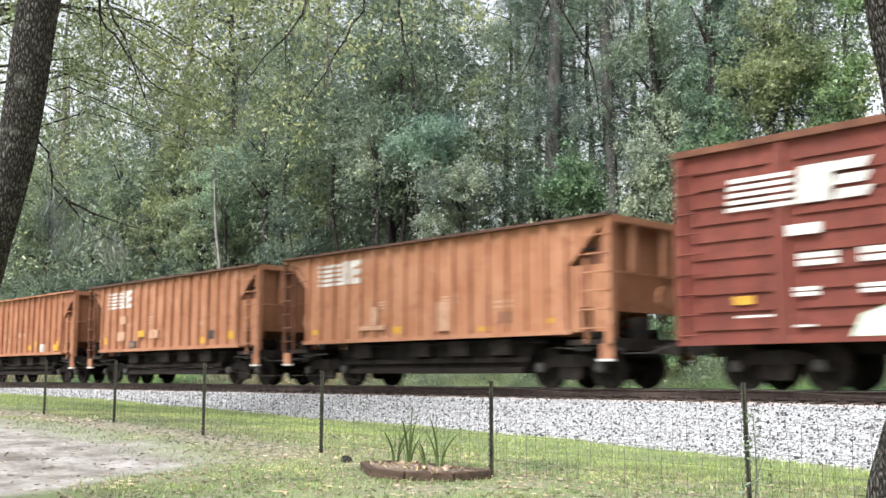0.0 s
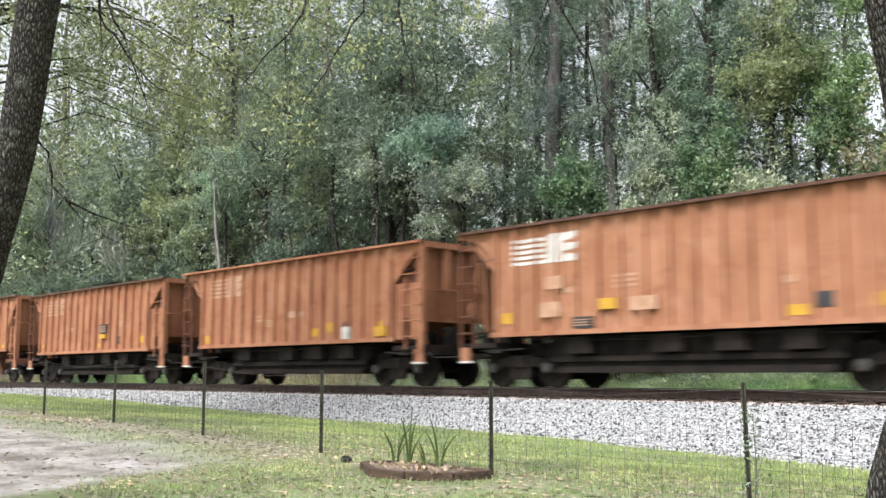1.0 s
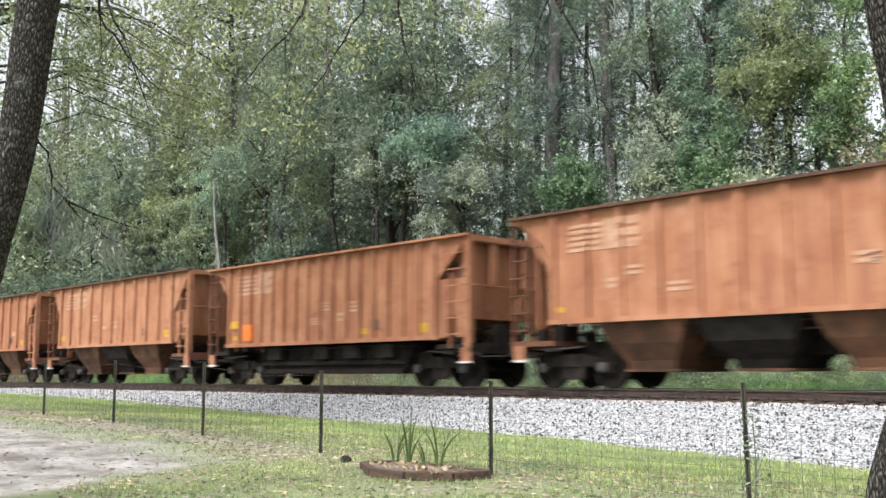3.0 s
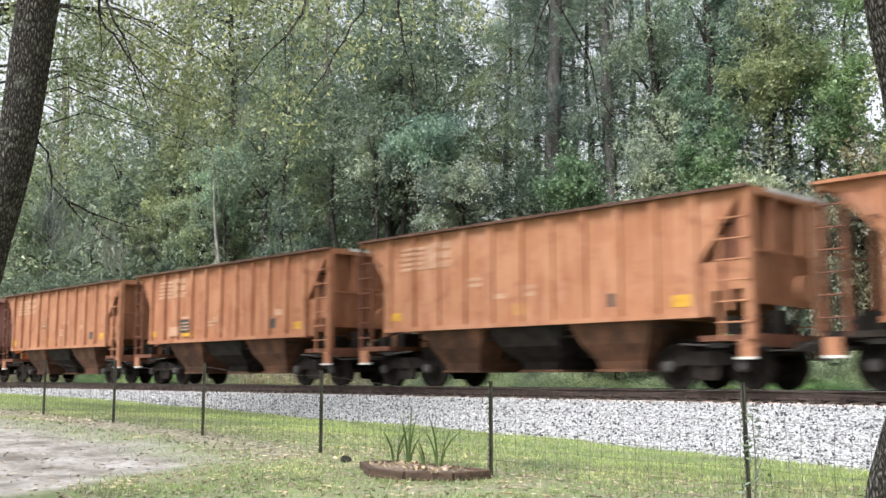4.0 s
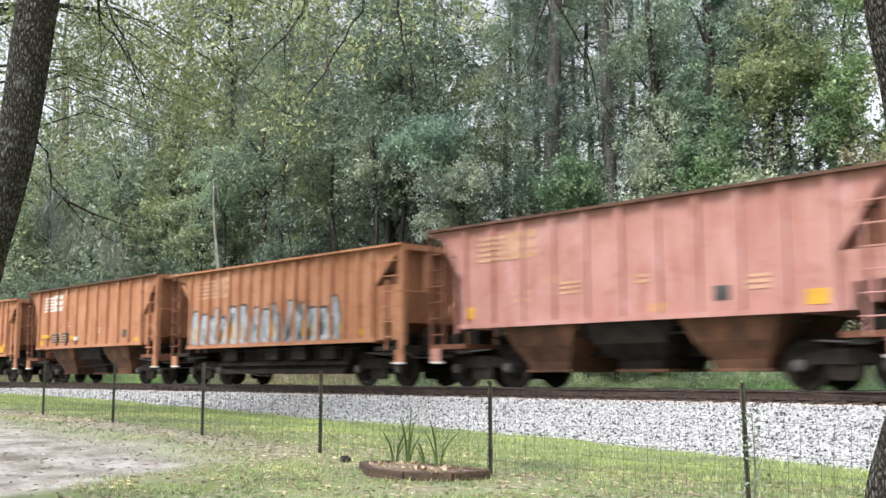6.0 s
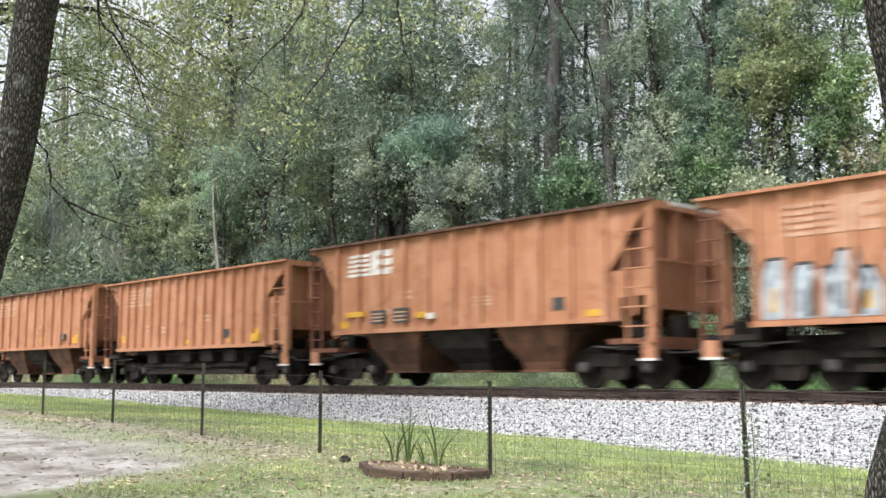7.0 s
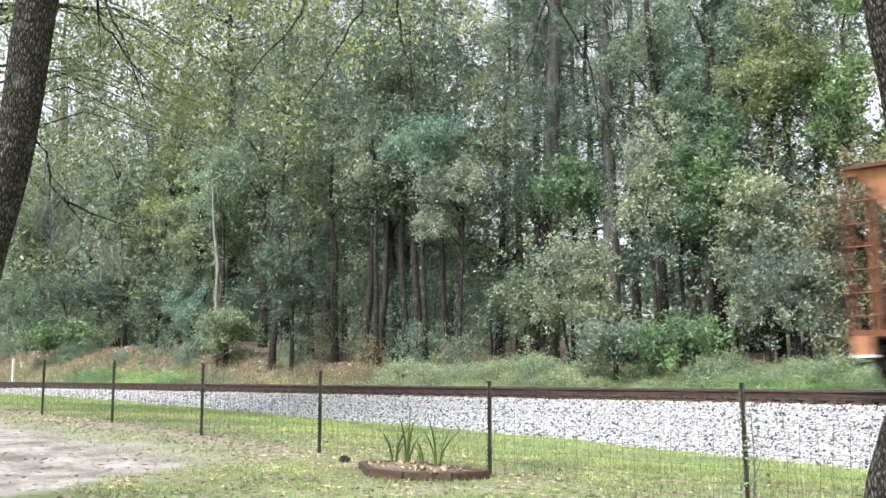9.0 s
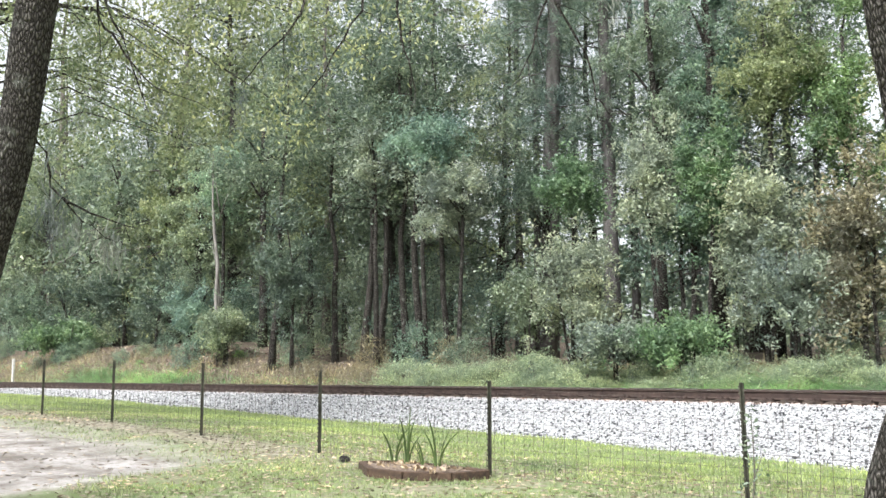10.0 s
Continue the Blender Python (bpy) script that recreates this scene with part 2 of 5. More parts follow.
def leaf_quads(rng, centres, spread, count, length, width, droop=0.0):
    """Pointed leaves scattered round each centre."""
    n = len(centres) * count
    c = np.repeat(centres, count, axis=0) + rng.normal(0, 1, (n, 3)) * np.asarray(spread)
    a = rng.normal(0, 1, (n, 3))
    a[:, 2] = a[:, 2] * 0.6 - droop
    a /= np.linalg.norm(a, axis=1)[:, None]
    up = rng.normal(0, 0.8, (n, 3))
    up[:, 2] += 0.7
    b = np.cross(up, a)
    b /= np.linalg.norm(b, axis=1)[:, None] + 1e-6
    size = rng.uniform(0.6, 1.25, (n, 1))
    a, b = a * length * size * 0.5, b * width * size * 0.5
    return np.stack([c - a, c + b - a * 0.15, c + a, c - b - a * 0.15], axis=1)


def leaf_points(rng, centres, spread, count, length, width, droop=0.0):
    """As above, but each leaf a single pointed blade."""
    q = leaf_quads(rng, centres, spread, count, length, width, droop)
    side = (q[:, 1] - q[:, 3]) * 0.5
    return np.stack([q[:, 0] + side, q[:, 0] - side, q[:, 2]], axis=1)


# ---- ground ----
def ease(a, b, t):
    t = min(1.0, max(0.0, (t - a) / (b - a)))
    return t * t * (3 - 2 * t)


def along(x, rows):
    return float(np.interp(x, [r[0] for r in rows], [r[1] for r in rows]))


LAWN = [(-60, 1.15), (-40, 1.0), (-21.4, 0.78), (-18.1, 0.69), (-14.8, 0.59), (-11.6, 0.47), (-8.3, 0.415), (-4.9, 0.37), (5, 0.3), (60, 0.2)]
TOE = [(-60, 0.9), (-42, 0.84), (-32, 0.74), (-22.4, 0.5), (-16, 0.41), (-12.7, 0.31), (-9, 0.21), (-6.9, 0.13), (5, 0.05), (60, 0.0)]


def ground_z(x, y):
    near = along(x, LAWN) - 0.12 * ease(8.6, 2.0, y)
    z = near + (along(x, TOE) - near) * ease(8.8, 15.3, y)
    z += (RAIL - 0.75 - z) * ease(15.6, 18.5, y)
    bank = 1.75 + 1.35 * ease(-35, -52, x)
    z += (bank - 0.1) * ease(22.0, 30.0, y) + 0.035 * max(0.0, min(y, 120) - 30)
    wob = noise.noise((x * 0.25, y * 0.25, 0)) * 0.06 + noise.noise((x * 0.9, y * 0.9, 3)) * 0.018
    if y > 23:
        wob *= 3.0
    return z + wob


def grid_axis(stops):
    out = []
    for a, b, n in stops:
        out += list(np.linspace(a, b, n, endpoint=False))
    return out + [stops[-1][1]]


xs = grid_axis([(-1500, -120, 8), (-120, -56, 16), (-56, 8, 200), (8, 60, 20), (60, 1500, 8)])
ys = grid_axis([(-1500, -60, 6), (-60, 0, 8), (0, 34, 110), (34, 120, 20), (120, 1500, 6)])
verts = [(x, y, ground_z(x, y)) for y in ys for x in xs]
nx = len(xs)
faces = [(j * nx + i, j * nx + i + 1, (j + 1) * nx + i + 1, (j + 1) * nx + i) for j in range(len(ys) - 1) for i in range(nx - 1)]
gm = bpy.data.meshes.new("ground")
gm.from_pydata(verts, [], faces)
gm.shade_smooth()


def bare(x, y):
    """Where the drive has worn the lawn to pale dirt."""
    w = noise.noise((x * 0.5, y * 0.5, 7)) * 0.8 + noise.noise((x * 1.7, y * 1.7, 9)) * 0.35
    d = max(x + 10.7 + 0.5 * max(0.0, y - 5.0), y - 7.7, 2.5 - y) + w * 0.9
    return (1.0 - ease(-0.5, 0.5, d)) * (1 - 0.55 * ease(6.2, 7.4, y + w))


def woodland(x, y):
    w = noise.noise((x * 0.4, y * 0.4, 17)) * 1.2
    return ease(23.8, 25.6, y + w - 2.8 * ease(-30, -19, x))


def worn(x, y):
    """The trodden near lawn, browner in patches, darkest along the fence by the drive."""
    w = noise.noise((x * 0.7, y * 0.7, 31)) * 0.6 + noise.noise((x * 2.1, y * 2.1, 33)) * 0.5
    by_fence = math.exp(-((y - 8.3) / 0.5) ** 2) * ease(-9.5, -12.5, x)
    return min(1.0, max(0.0, ease(12.6, 8.4, y) * (0.16 + w) + by_fence))


for key, fn in (("worn", worn), ("bare", bare), ("woodland", woodland)):
    at = gm.attributes.new(key, "FLOAT", "POINT")
    at.data.foreach_set("value", [fn(x, y) for x, y, z in verts])
m, n, l, b = shader("lawn_dirt_and_leaf_litter", 0.95, 0.0, 0.15)
lawn = ramp(n, l, grain(n, l, 1.1, 6.0), [(0.3, (0.14, 0.15, 0.08)), (0.5, (0.15, 0.21, 0.075)), (0.72, (0.22, 0.23, 0.13))])
lawn = mix(n, l, lawn, (0.25, 0.215, 0.16), ramp(n, l, grain(n, l, 7.0, 5.0), [(0.5, (0, 0, 0)), (0.62, (0.85, 0.85, 0.85))]))
dirt = ramp(n, l, grain(n, l, 1.6, 7.0), [(0.33, (0.12, 0.105, 0.092)), (0.48, (0.25, 0.232, 0.212)), (0.64, (0.35, 0.33, 0.31))])
dirt = mix(n, l, dirt, (0.16, 0.13, 0.1), ramp(n, l, grain(n, l, 11.0, 5.0), [(0.5, (0, 0, 0)), (0.66, (0.8, 0.8, 0.8))]))
wood = ramp(n, l, grain(n, l, 2.6, 7.0), [(0.3, (0.07, 0.052, 0.04)), (0.5, (0.145, 0.11, 0.088)), (0.68, (0.10, 0.115, 0.06))])
c = lawn
brown = ramp(n, l, grain(n, l, 9.0, 6.0), [(0.35, (0.11, 0.095, 0.065)), (0.5, (0.215, 0.195, 0.14)), (0.66, (0.34, 0.31, 0.245))])
for key, other in (("worn", brown), ("bare", dirt), ("woodland", wood)):
    at = n.new("ShaderNodeAttribute")
    at.attribute_name = key
    c = mix(n, l, c, other, at.outputs["Fac"])
l.new(c, b.inputs["Base Color"])
bump(n, l, b, grain(n, l, 22.0, 5.0), 0.8, 0.03)
gm.materials.append(m)
tagged(new("ground", gm), "lawn with worn pale dirt and leaf-strewn woodland floor", "ground", kind="structure")

# ---- track ----
def rust_dust(n, l, c):
    """Orange-brown brake and rail dust that lies on the stones beside the ties."""
    tc, sep, m = n.new("ShaderNodeTexCoord"), n.new("ShaderNodeSeparateXYZ"), n.new("ShaderNodeMapRange")
    l.new(tc.outputs["Object"], sep.inputs[0])
    l.new(sep.outputs["Y"], m.inputs["Value"])
    m.inputs["From Min"].default_value, m.inputs["From Max"].default_value, m.inputs["To Max"].default_value = 17.75, 18.5, 0.6
    return mix(n, l, c, (0.36, 0.20, 0.13), m.outputs["Result"])


m, n, l, b = shader("pale_grey_ballast", 0.9, 0.0, 0.25)
geo = n.new("ShaderNodeNewGeometry")
c = ramp(n, l, geo.outputs["Random Per Island"], [(0.0, (0.05, 0.05, 0.055)), (0.22, (0.11, 0.11, 0.11)), (0.32, (0.35, 0.348, 0.342)), (0.7, (0.49, 0.487, 0.48)), (1.0, (0.62, 0.615, 0.60))])
c = mix(n, l, c, ramp(n, l, grain(n, l, 30.0, 3.0), [(0.3, (0.75, 0.75, 0.75)), (0.7, (1.15, 1.15, 1.15))]), 1.0, "MULTIPLY")
l.new(rust_dust(n, l, c), b.inputs["Base Color"])
STONE = m
m, n, l, b = shader("ballast_bed", 0.95, 0.0, 0.2)
vo = n.new("ShaderNodeTexVoronoi")
vo.inputs["Scale"].default_value = 27.0
tc = n.new("ShaderNodeTexCoord")
l.new(tc.outputs["Object"], vo.inputs["Vector"])
sp = n.new("ShaderNodeSeparateColor")
l.new(vo.outputs["Color"], sp.inputs[0])
c = ramp(n, l, sp.outputs[0], [(0.0, (0.06, 0.06, 0.06)), (0.3, (0.22, 0.22, 0.22)), (0.5, (0.36, 0.36, 0.36)), (1.0, (0.5, 0.5, 0.5))])
l.new(rust_dust(n, l, c), b.inputs["Base Color"])
bump(n, l, b, vo.outputs["Distance"], 1.0, 0.04)
BED = m

SHOULDER = RAIL - 0.27


def ballast_z(x, y):
    """The bed's top: flat between the tie ends, then falling to its toe."""
    t = ease(17.75, 15.25, y) if y < MID else ease(21.5, 23.6, y)
    toe = along(x, TOE) - 0.06 if y < MID else RAIL - 0.75
    s = (17.75 - y) / 2.5 if y < MID else (y - 21.5) / 2.1
    s = min(1.0, max(0.0, s))
    t = 0.5 * s + 0.5 * t
    return SHOULDER + (toe - SHOULDER) * t + noise.noise((x * 0.8, y * 0.8, 5)) * 0.035 * (0.3 + t)


bx = grid_axis([(-330, -56, 70), (-56, 8, 190), (8, 240, 60)])
by = grid_axis([(14.9, 23.8, 40)])
vs = [(x, y, ballast_z(x, y)) for y in by for x in bx]
k = len(bx)
fs = [(j * k + i, j * k + i + 1, (j + 1) * k + i + 1, (j + 1) * k + i) for j in range(len(by) - 1) for i in range(k - 1)]
bmh = bpy.data.meshes.new("ballast_bed")
bmh.from_pydata(vs, [], fs)
bmh.shade_smooth()
bmh.materials.append(BED)
tagged(new("ballast_bed", bmh), "pale grey crushed-stone track bed sloping to the grass", "track bed", kind="structure")

# loose stones of the near slope
rng = np.random.default_rng(4)
N = 30000
sx = -rng.uniform(0, 1, N) ** 1.25 * 52 + 4
sy = rng.uniform(15.0, 18.7, N)
sz = np.array([ballast_z(x, y) for x, y in zip(sx, sy)])
octa = np.array([(1, 0, 0), (-1, 0, 0), (0, 1, 0), (0, -1, 0), (0, 0, 1), (0, 0, -1)], float)
tri = np.array([(0, 2, 4), (2, 1, 4), (1, 3, 4), (3, 0, 4), (2, 0, 5), (1, 2, 5), (3, 1, 5), (0, 3, 5)])
pts = octa[None] * rng.uniform(0.6, 1.2, (N, 6, 1)) * rng.uniform(0.018, 0.04, (N, 1, 1)) * rng.uniform(0.6, 1.2, (N, 1, 3))
ang = rng.uniform(0, 6.28, N)
ca, sa = np.cos(ang)[:, None], np.sin(ang)[:, None]
pts = np.stack([pts[:, :, 0] * ca - pts[:, :, 2] * sa, pts[:, :, 1], pts[:, :, 0] * sa + pts[:, :, 2] * ca], axis=2)
pts += np.stack([sx, sy, sz + 0.012], axis=1)[:, None]
me = bpy.data.meshes.new("ballast_stones")
me.from_pydata(pts.reshape(-1, 3).tolist(), [], (tri[None] + (np.arange(N) * 6)[:, None, None]).reshape(-1, 3).tolist())
me.materials.append(STONE)
tagged(new("ballast_stones", me), "loose angular pale grey ballast stones", "ballast", kind="stuff")

# rails: head, web, foot
for y0, what in ((MID - 0.7525, "near"), (MID + 0.7525, "far")):
    rail = tagged(new("rail"), "rusty steel running rail with a polished head", "rail", "rails of the track", "structure")
    rail.location = (0, y0, RAIL)
    bm = bmesh.new()
    half = [(0.0675, -0.186), (0.0675, -0.172), (0.012, -0.152), (0.012, -0.052), (0.036, -0.038), (0.036, -0.004)]
    outline = half + [(-a, z) for a, z in half[::-1]]
    for xa, xb in zip(range(-320, 240, 40), range(-280, 280, 40)):
        a = [bm.verts.new((xa, y, z)) for y, z in outline]
        e = [bm.verts.new((xb, y, z)) for y, z in outline]
        for i in range(len(a)):
            j = (i + 1) % len(a)
            bm.faces.new((a[i], a[j], e[j], e[i]))
    part("rail_body", bm, RAILRUST_SHADE, rail)
    bm = bmesh.new()
    box(bm, -320, -0.033, -0.0035, 240, 0.033, 0.0)
    part("running_surface", bm, STEEL, rail, "polished bright rail head")

# ties with their plates; those in view are parts of the track
track = tagged(new("track_ties"), "creosoted timber ties half buried in ballast", "railway ties", kind="structure")
bm = bmesh.new()
box(bm, -0.115, -1.3, -0.18, 0.115, 1.3, 0.0)
bmesh.ops.bevel(bm, geom=bm.edges[:], offset=0.012, segments=1, affect="EDGES")
tie_mesh = mesh_of("tie", bm, TIE)
bm = bmesh.new()
for s in (-1, 1):
    box(bm, -0.09, s * 0.7525 - 0.18, 0.0, 0.09, s * 0.7525 + 0.18, 0.02)
    for a in (-0.06, 0.06):
        for e in (-0.095, 0.095):
            box(bm, a - 0.016, s * 0.7525 + e - 0.02, 0.02, a + 0.016, s * 0.7525 + e + 0.02, 0.055)
plate_mesh = mesh_of("tie_plate", bm, RAILRUST_SHADE)
rng = random.Random(2)
for i in range(124):
    x = -56 + i * 0.5
    t = new("tie", tie_mesh)
    t.parent, t.location, t.rotation_euler = track, (x, MID + rng.uniform(-0.04, 0.04), RAIL - 0.206), (0, 0, rng.uniform(-0.012, 0.012))
    t = new("tie_plate", plate_mesh)
    t.parent, t.location = track, (x, MID, RAIL - 0.206)
bm = bmesh.new()
for i in range(520):
    x = -56.5 - i * 0.5 if i < 520 else 0
    box(bm, x - 0.115, MID - 1.3, RAIL - 0.38, x + 0.115, MID + 1.3, RAIL - 0.206)
for i in range(440):
    x = 6 + i * 0.5
    box(bm, x - 0.115, MID - 1.3, RAIL - 0.38, x + 0.115, MID + 1.3, RAIL - 0.206)
tagged(part("far_ties", bm, TIE, track), kind="stuff")


# ---- rolling stock ----
turning = []


def truck(parent, x, wheels):
    """A two-axle truck: side frames, bolster, springs, bearing caps, wheels."""
    t = new("truck")
    t.parent, t.location = parent, (x, 0, 0)
    for s in (-1, 1):
        bm = bmesh.new()
        y = s * 1.0
        prism(bm, [(-1.15, 0.36), (-1.15, 0.56), (-0.85, 0.66), (-0.3, 0.80), (0.3, 0.80), (0.85, 0.66), (1.15, 0.56), (1.15, 0.36),
                   (0.78, 0.36), (0.62, 0.5), (0.34, 0.52), (0.30, 0.27), (0.22, 0.2), (-0.22, 0.2), (-0.30, 0.27), (-0.34, 0.52), (-0.62, 0.5), (-0.78, 0.36)], y - 0.07, y + 0.07)
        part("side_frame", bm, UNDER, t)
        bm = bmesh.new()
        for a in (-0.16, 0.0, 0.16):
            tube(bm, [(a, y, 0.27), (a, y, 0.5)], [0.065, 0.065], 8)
        part("spring_set", bm, GRIME_SHADE, t)
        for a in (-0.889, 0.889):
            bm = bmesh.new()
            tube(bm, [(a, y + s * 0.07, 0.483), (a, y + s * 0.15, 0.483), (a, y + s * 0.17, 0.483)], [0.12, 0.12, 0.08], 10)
            part("bearing_cap", bm, GLINT, t, "bearing cap in lighter glint grey")
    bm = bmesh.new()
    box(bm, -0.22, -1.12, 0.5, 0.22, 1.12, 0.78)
    part("bolster", bm, GRIME_SHADE, t)
    for a in (-0.889, 0.889):
        w = new("wheelset", wheels)
        w.parent, w.location = t, (a, 0, 0.483)
        turning.append((w, a))
    return t


def wheel_mesh():
    bm = bmesh.new()
    profile = [(0.06, 0.1), (0.09, 0.1), (0.1, 0.17), (0.3, 0.035), (0.385, 0.04), (0.40, 0.07), (0.483, 0.07), (0.485, -0.04), (0.51, -0.05), (0.51, -0.075), (0.40, -0.075), (0.37, -0.02), (0.12, -0.02), (0.1, -0.08), (0.08, -0.08)]
    for s in (-1, 1):
        rings = [[bm.verts.new((r * math.cos(6.28319 * k / 18), s * (0.76 + w), r * math.sin(6.28319 * k / 18))) for r, w in profile] for k in range(18)]
        for p, q in zip(rings, rings[1:] + rings[:1]):
            for i in range(len(profile)):
                j = (i + 1) % len(profile)
                bm.faces.new((p[i], p[j], q[j], q[i]))
    tube(bm, [(0, -0.9, 0), (0, 0.9, 0)], [0.085, 0.085], 10)
    return mesh_of("wheelset", bm, GRIME_SHADE)


WHEELS = wheel_mesh()


def rungs(parent, material, x0, x1, y, zs, r=0.018):
    """Grab irons, each a bar with bent ends."""
    s = -0.06 if y > 0 else 0.06
    for z in zs:
        bm = bmesh.new()
        tube(bm, [(x0, y + s, z), (x0, y, z), (x1, y, z), (x1, y + s, z)], [r] * 4, 5)
        part("rung", bm, material, parent)


def bars(bm, x0, z0, w, h, rows, y, gap=0.4, lean=0.0):
    """Unreadable lettering: stacked bars on a plate face."""
    step = h / rows
    for i in range(rows):
        box(bm, x0 + lean * i, y - 0.004, z0 + i * step, x0 + w + lean * i, y + 0.004, z0 + (i + 1 - gap) * step)


def emblem(parent, x, z, w, h, y, material):
    """The railway's emblem: a block of stripes running into slanting bold blocks, each painted shape a part."""
    shapes = [("emblem_stripe", [(x + 0.02 * i, z + h * i / 5), (x + w * 0.48, z + h * i / 5), (x + w * 0.5, z + h * (i / 5 + 0.12)), (x + 0.02 * i, z + h * (i / 5 + 0.12))]) for i in range(5)]
    shapes.append(("emblem_block", [(x + w * 0.5, z), (x + w * 0.73, z), (x + w * 0.77, z + h), (x + w * 0.54, z + h)]))
    shapes += [("emblem_block", [(x + w * 0.76, z + h * a), (x + w * 0.96, z + h * a), (x + w, z + h * (a + 0.26)), (x + w * 0.79, z + h * (a + 0.26))]) for a in (0.0, 0.37, 0.74)]
    for i, (name, outline) in enumerate(shapes):
        bm = bmesh.new()
        prism(bm, outline, y - 0.004 - 0.0002 * i, y + 0.004)
        part(name, bm, material, parent, "faded white emblem paint")


WIDE = 1.53


def hopper(kind, paint, label, bright=False, seed=0, mark=False):
    """An open-top hopper car with side stakes. Deep: its three bays hang below the side sill."""
    r = random.Random(seed)
    car = tagged(new("hopper_car"), label, "railway car", "hopper cars of the train")
    deep = kind == "deep"
    HALF = 6.2 if deep else 6.38
    top, low = (4.08, 1.52) if deep else (3.90, 1.28)
    rim = CHORD if not bright else paint
    cut_z = low + (top - low) * (0.44 if deep else 0.6)
    for s in (-1, 1):
        y = s * WIDE
        bm = bmesh.new()
        e = HALF - 1.2
        prism(bm, [(-e, low), (e, low), (e, cut_z), (e + 0.92, top - 0.2), (e + 1.1, top - 0.14), (e + 1.1, top),
                   (-e - 1.1, top), (-e - 1.1, top - 0.14), (-e - 0.92, top - 0.2), (-e - 0.3, cut_z + 0.75), (-e - 0.06, cut_z + 0.3), (-e, cut_z)], y - 0.01, y + 0.01)
        part("side_sheet", bm, paint, car)
        bm = bmesh.new()
        box(bm, -HALF, min(y - s * 0.02, y + s * 0.17), top - 0.045, HALF, max(y - s * 0.02, y + s * 0.17), top + 0.02)
        part("top_chord", bm, rim, car)
        bm = bmesh.new()
        box(bm, -e - 0.05, min(y, y + s * 0.1), low - 0.05, e + 0.05, max(y, y + s * 0.1), low + 0.06)
        part("side_sill", bm, paint, car)
        ribs, w = (11, 0.075) if deep else (17, 0.055)
        for i in range(ribs):
            x = -e + 0.12 + i * (2 * e - 0.24) / (ribs - 1)
            bm = bmesh.new()
            prism(bm, [(x - w, low + 0.06), (x + w, low + 0.06), (x + w, top - 0.045), (x - w, top - 0.045)], min(y, y + s * 0.1), max(y, y + s * 0.1))
            part("side_stake", bm, paint, car)
    for s in (-1, 1):
        x = s * HALF
        # sloping end sheet, end posts, beams
        bm = bmesh.new()
        prism(bm, [(x - s * 0.2, top - 0.1), (x - s * 1.24, cut_z - 0.05), (x - s * 2.0, low - 0.05), (x - s * 2.1, low - 0.05), (x - s * 1.34, cut_z - 0.05), (x - s * 0.3, top - 0.1)], -WIDE + 0.015, WIDE - 0.015)
        part("end_slope_sheet", bm, paint, car)
        bm = bmesh.new()
        box(bm, min(x, x - s * 0.2), -WIDE - 0.08, top - 0.16, max(x, x - s * 0.2), WIDE + 0.08, top)
        part("end_beam", bm, paint, car)
        # sky's reflection on the end beam, added as a white strip
        if deep and s > 0:
            bm = bmesh.new()
            box(bm, x - 0.21, -0.9, top - 0.06, x + 0.012, WIDE + 0.05, top + 0.02)
            part("end_cap_plate", bm, WHITE, car, "pale strip for the sky's reflection on the end beam")
        for y in (-WIDE, WIDE):
            # trailing posts and ladder are browner: their shade put into the colour
            w, d, stuff = (0.17, 0.09, paint) if s > 0 else (0.06, 0.04, RUST_SHADE)
            bm = bmesh.new()
            box(bm, min(x, x - s * w), y - d, 1.0, max(x, x - s * w), y + d, top - 0.16)
            part("corner_post", bm, stuff, car)
            bm = bmesh.new()
            at = 0.75 if s > 0 else 0.5
            box(bm, x - s * at - 0.03, y - 0.03, 1.0, x - s * at + 0.03, y + 0.03, top - 0.95 if s > 0 else top - 0.2)
            rungs(part("side_ladder", bm, stuff, car), stuff, x - s * 0.02, x - s * (at + 0.06), y + (0.1 if y > 0 else -0.1), np.arange(1.35, top - 0.3, 0.42))
        for y in (-0.62, 0.62):
            bm = bmesh.new()
            box(bm, min(x - s * 0.05, x - s * 0.15), y - 0.1, top - 1.25 if s > 0 else 1.0, max(x - s * 0.05, x - s * 0.15), y + 0.1, top - 0.16)
            part("end_post", bm, paint, car)
        bm = bmesh.new()
        box(bm, x - 0.03, 0.9, 1.0, x + 0.03, 0.96, top - 0.16)
        ladder = part("end_ladder", bm, paint, car)
        for z in np.arange(1.4, top - 0.3, 0.42):
            bm = bmesh.new()
            tube(bm, [(x + s * 0.04, 0.9, z), (x + s * 0.04, 1.5, z)], [0.018, 0.018], 5)
            part("rung", bm, paint, ladder)
        bm = bmesh.new()
        tube(bm, [(x + s * 0.04, -1.5, top - 1.3), (x + s * 0.04, 1.5, top - 1.3)], [0.022, 0.022], 5)
        part("end_rail", bm, paint, car)
        # platform coloured dark, painting in the shade under its lit edge
        bm = bmesh.new()
        box(bm, min(x - s * 1.25, x), -WIDE - 0.02, 0.98, max(x - s * 1.25, x), WIDE + 0.02, 1.1)
        box(bm, x - 0.05, -WIDE, 0.86, x + 0.05, WIDE, 1.12)
        part("end_platform", bm, RUST_SHADE if deep else UNDER, car)
        for y in (-WIDE, WIDE):
            bm = bmesh.new()
            box(bm, min(x - s * 0.02, x - s * 0.36), y - 0.03, 0.66, max(x - s * 0.02, x - s * 0.36), y + 0.03, 1.0)
            step = part("sill_step", bm, paint, car)
            bm = bmesh.new()
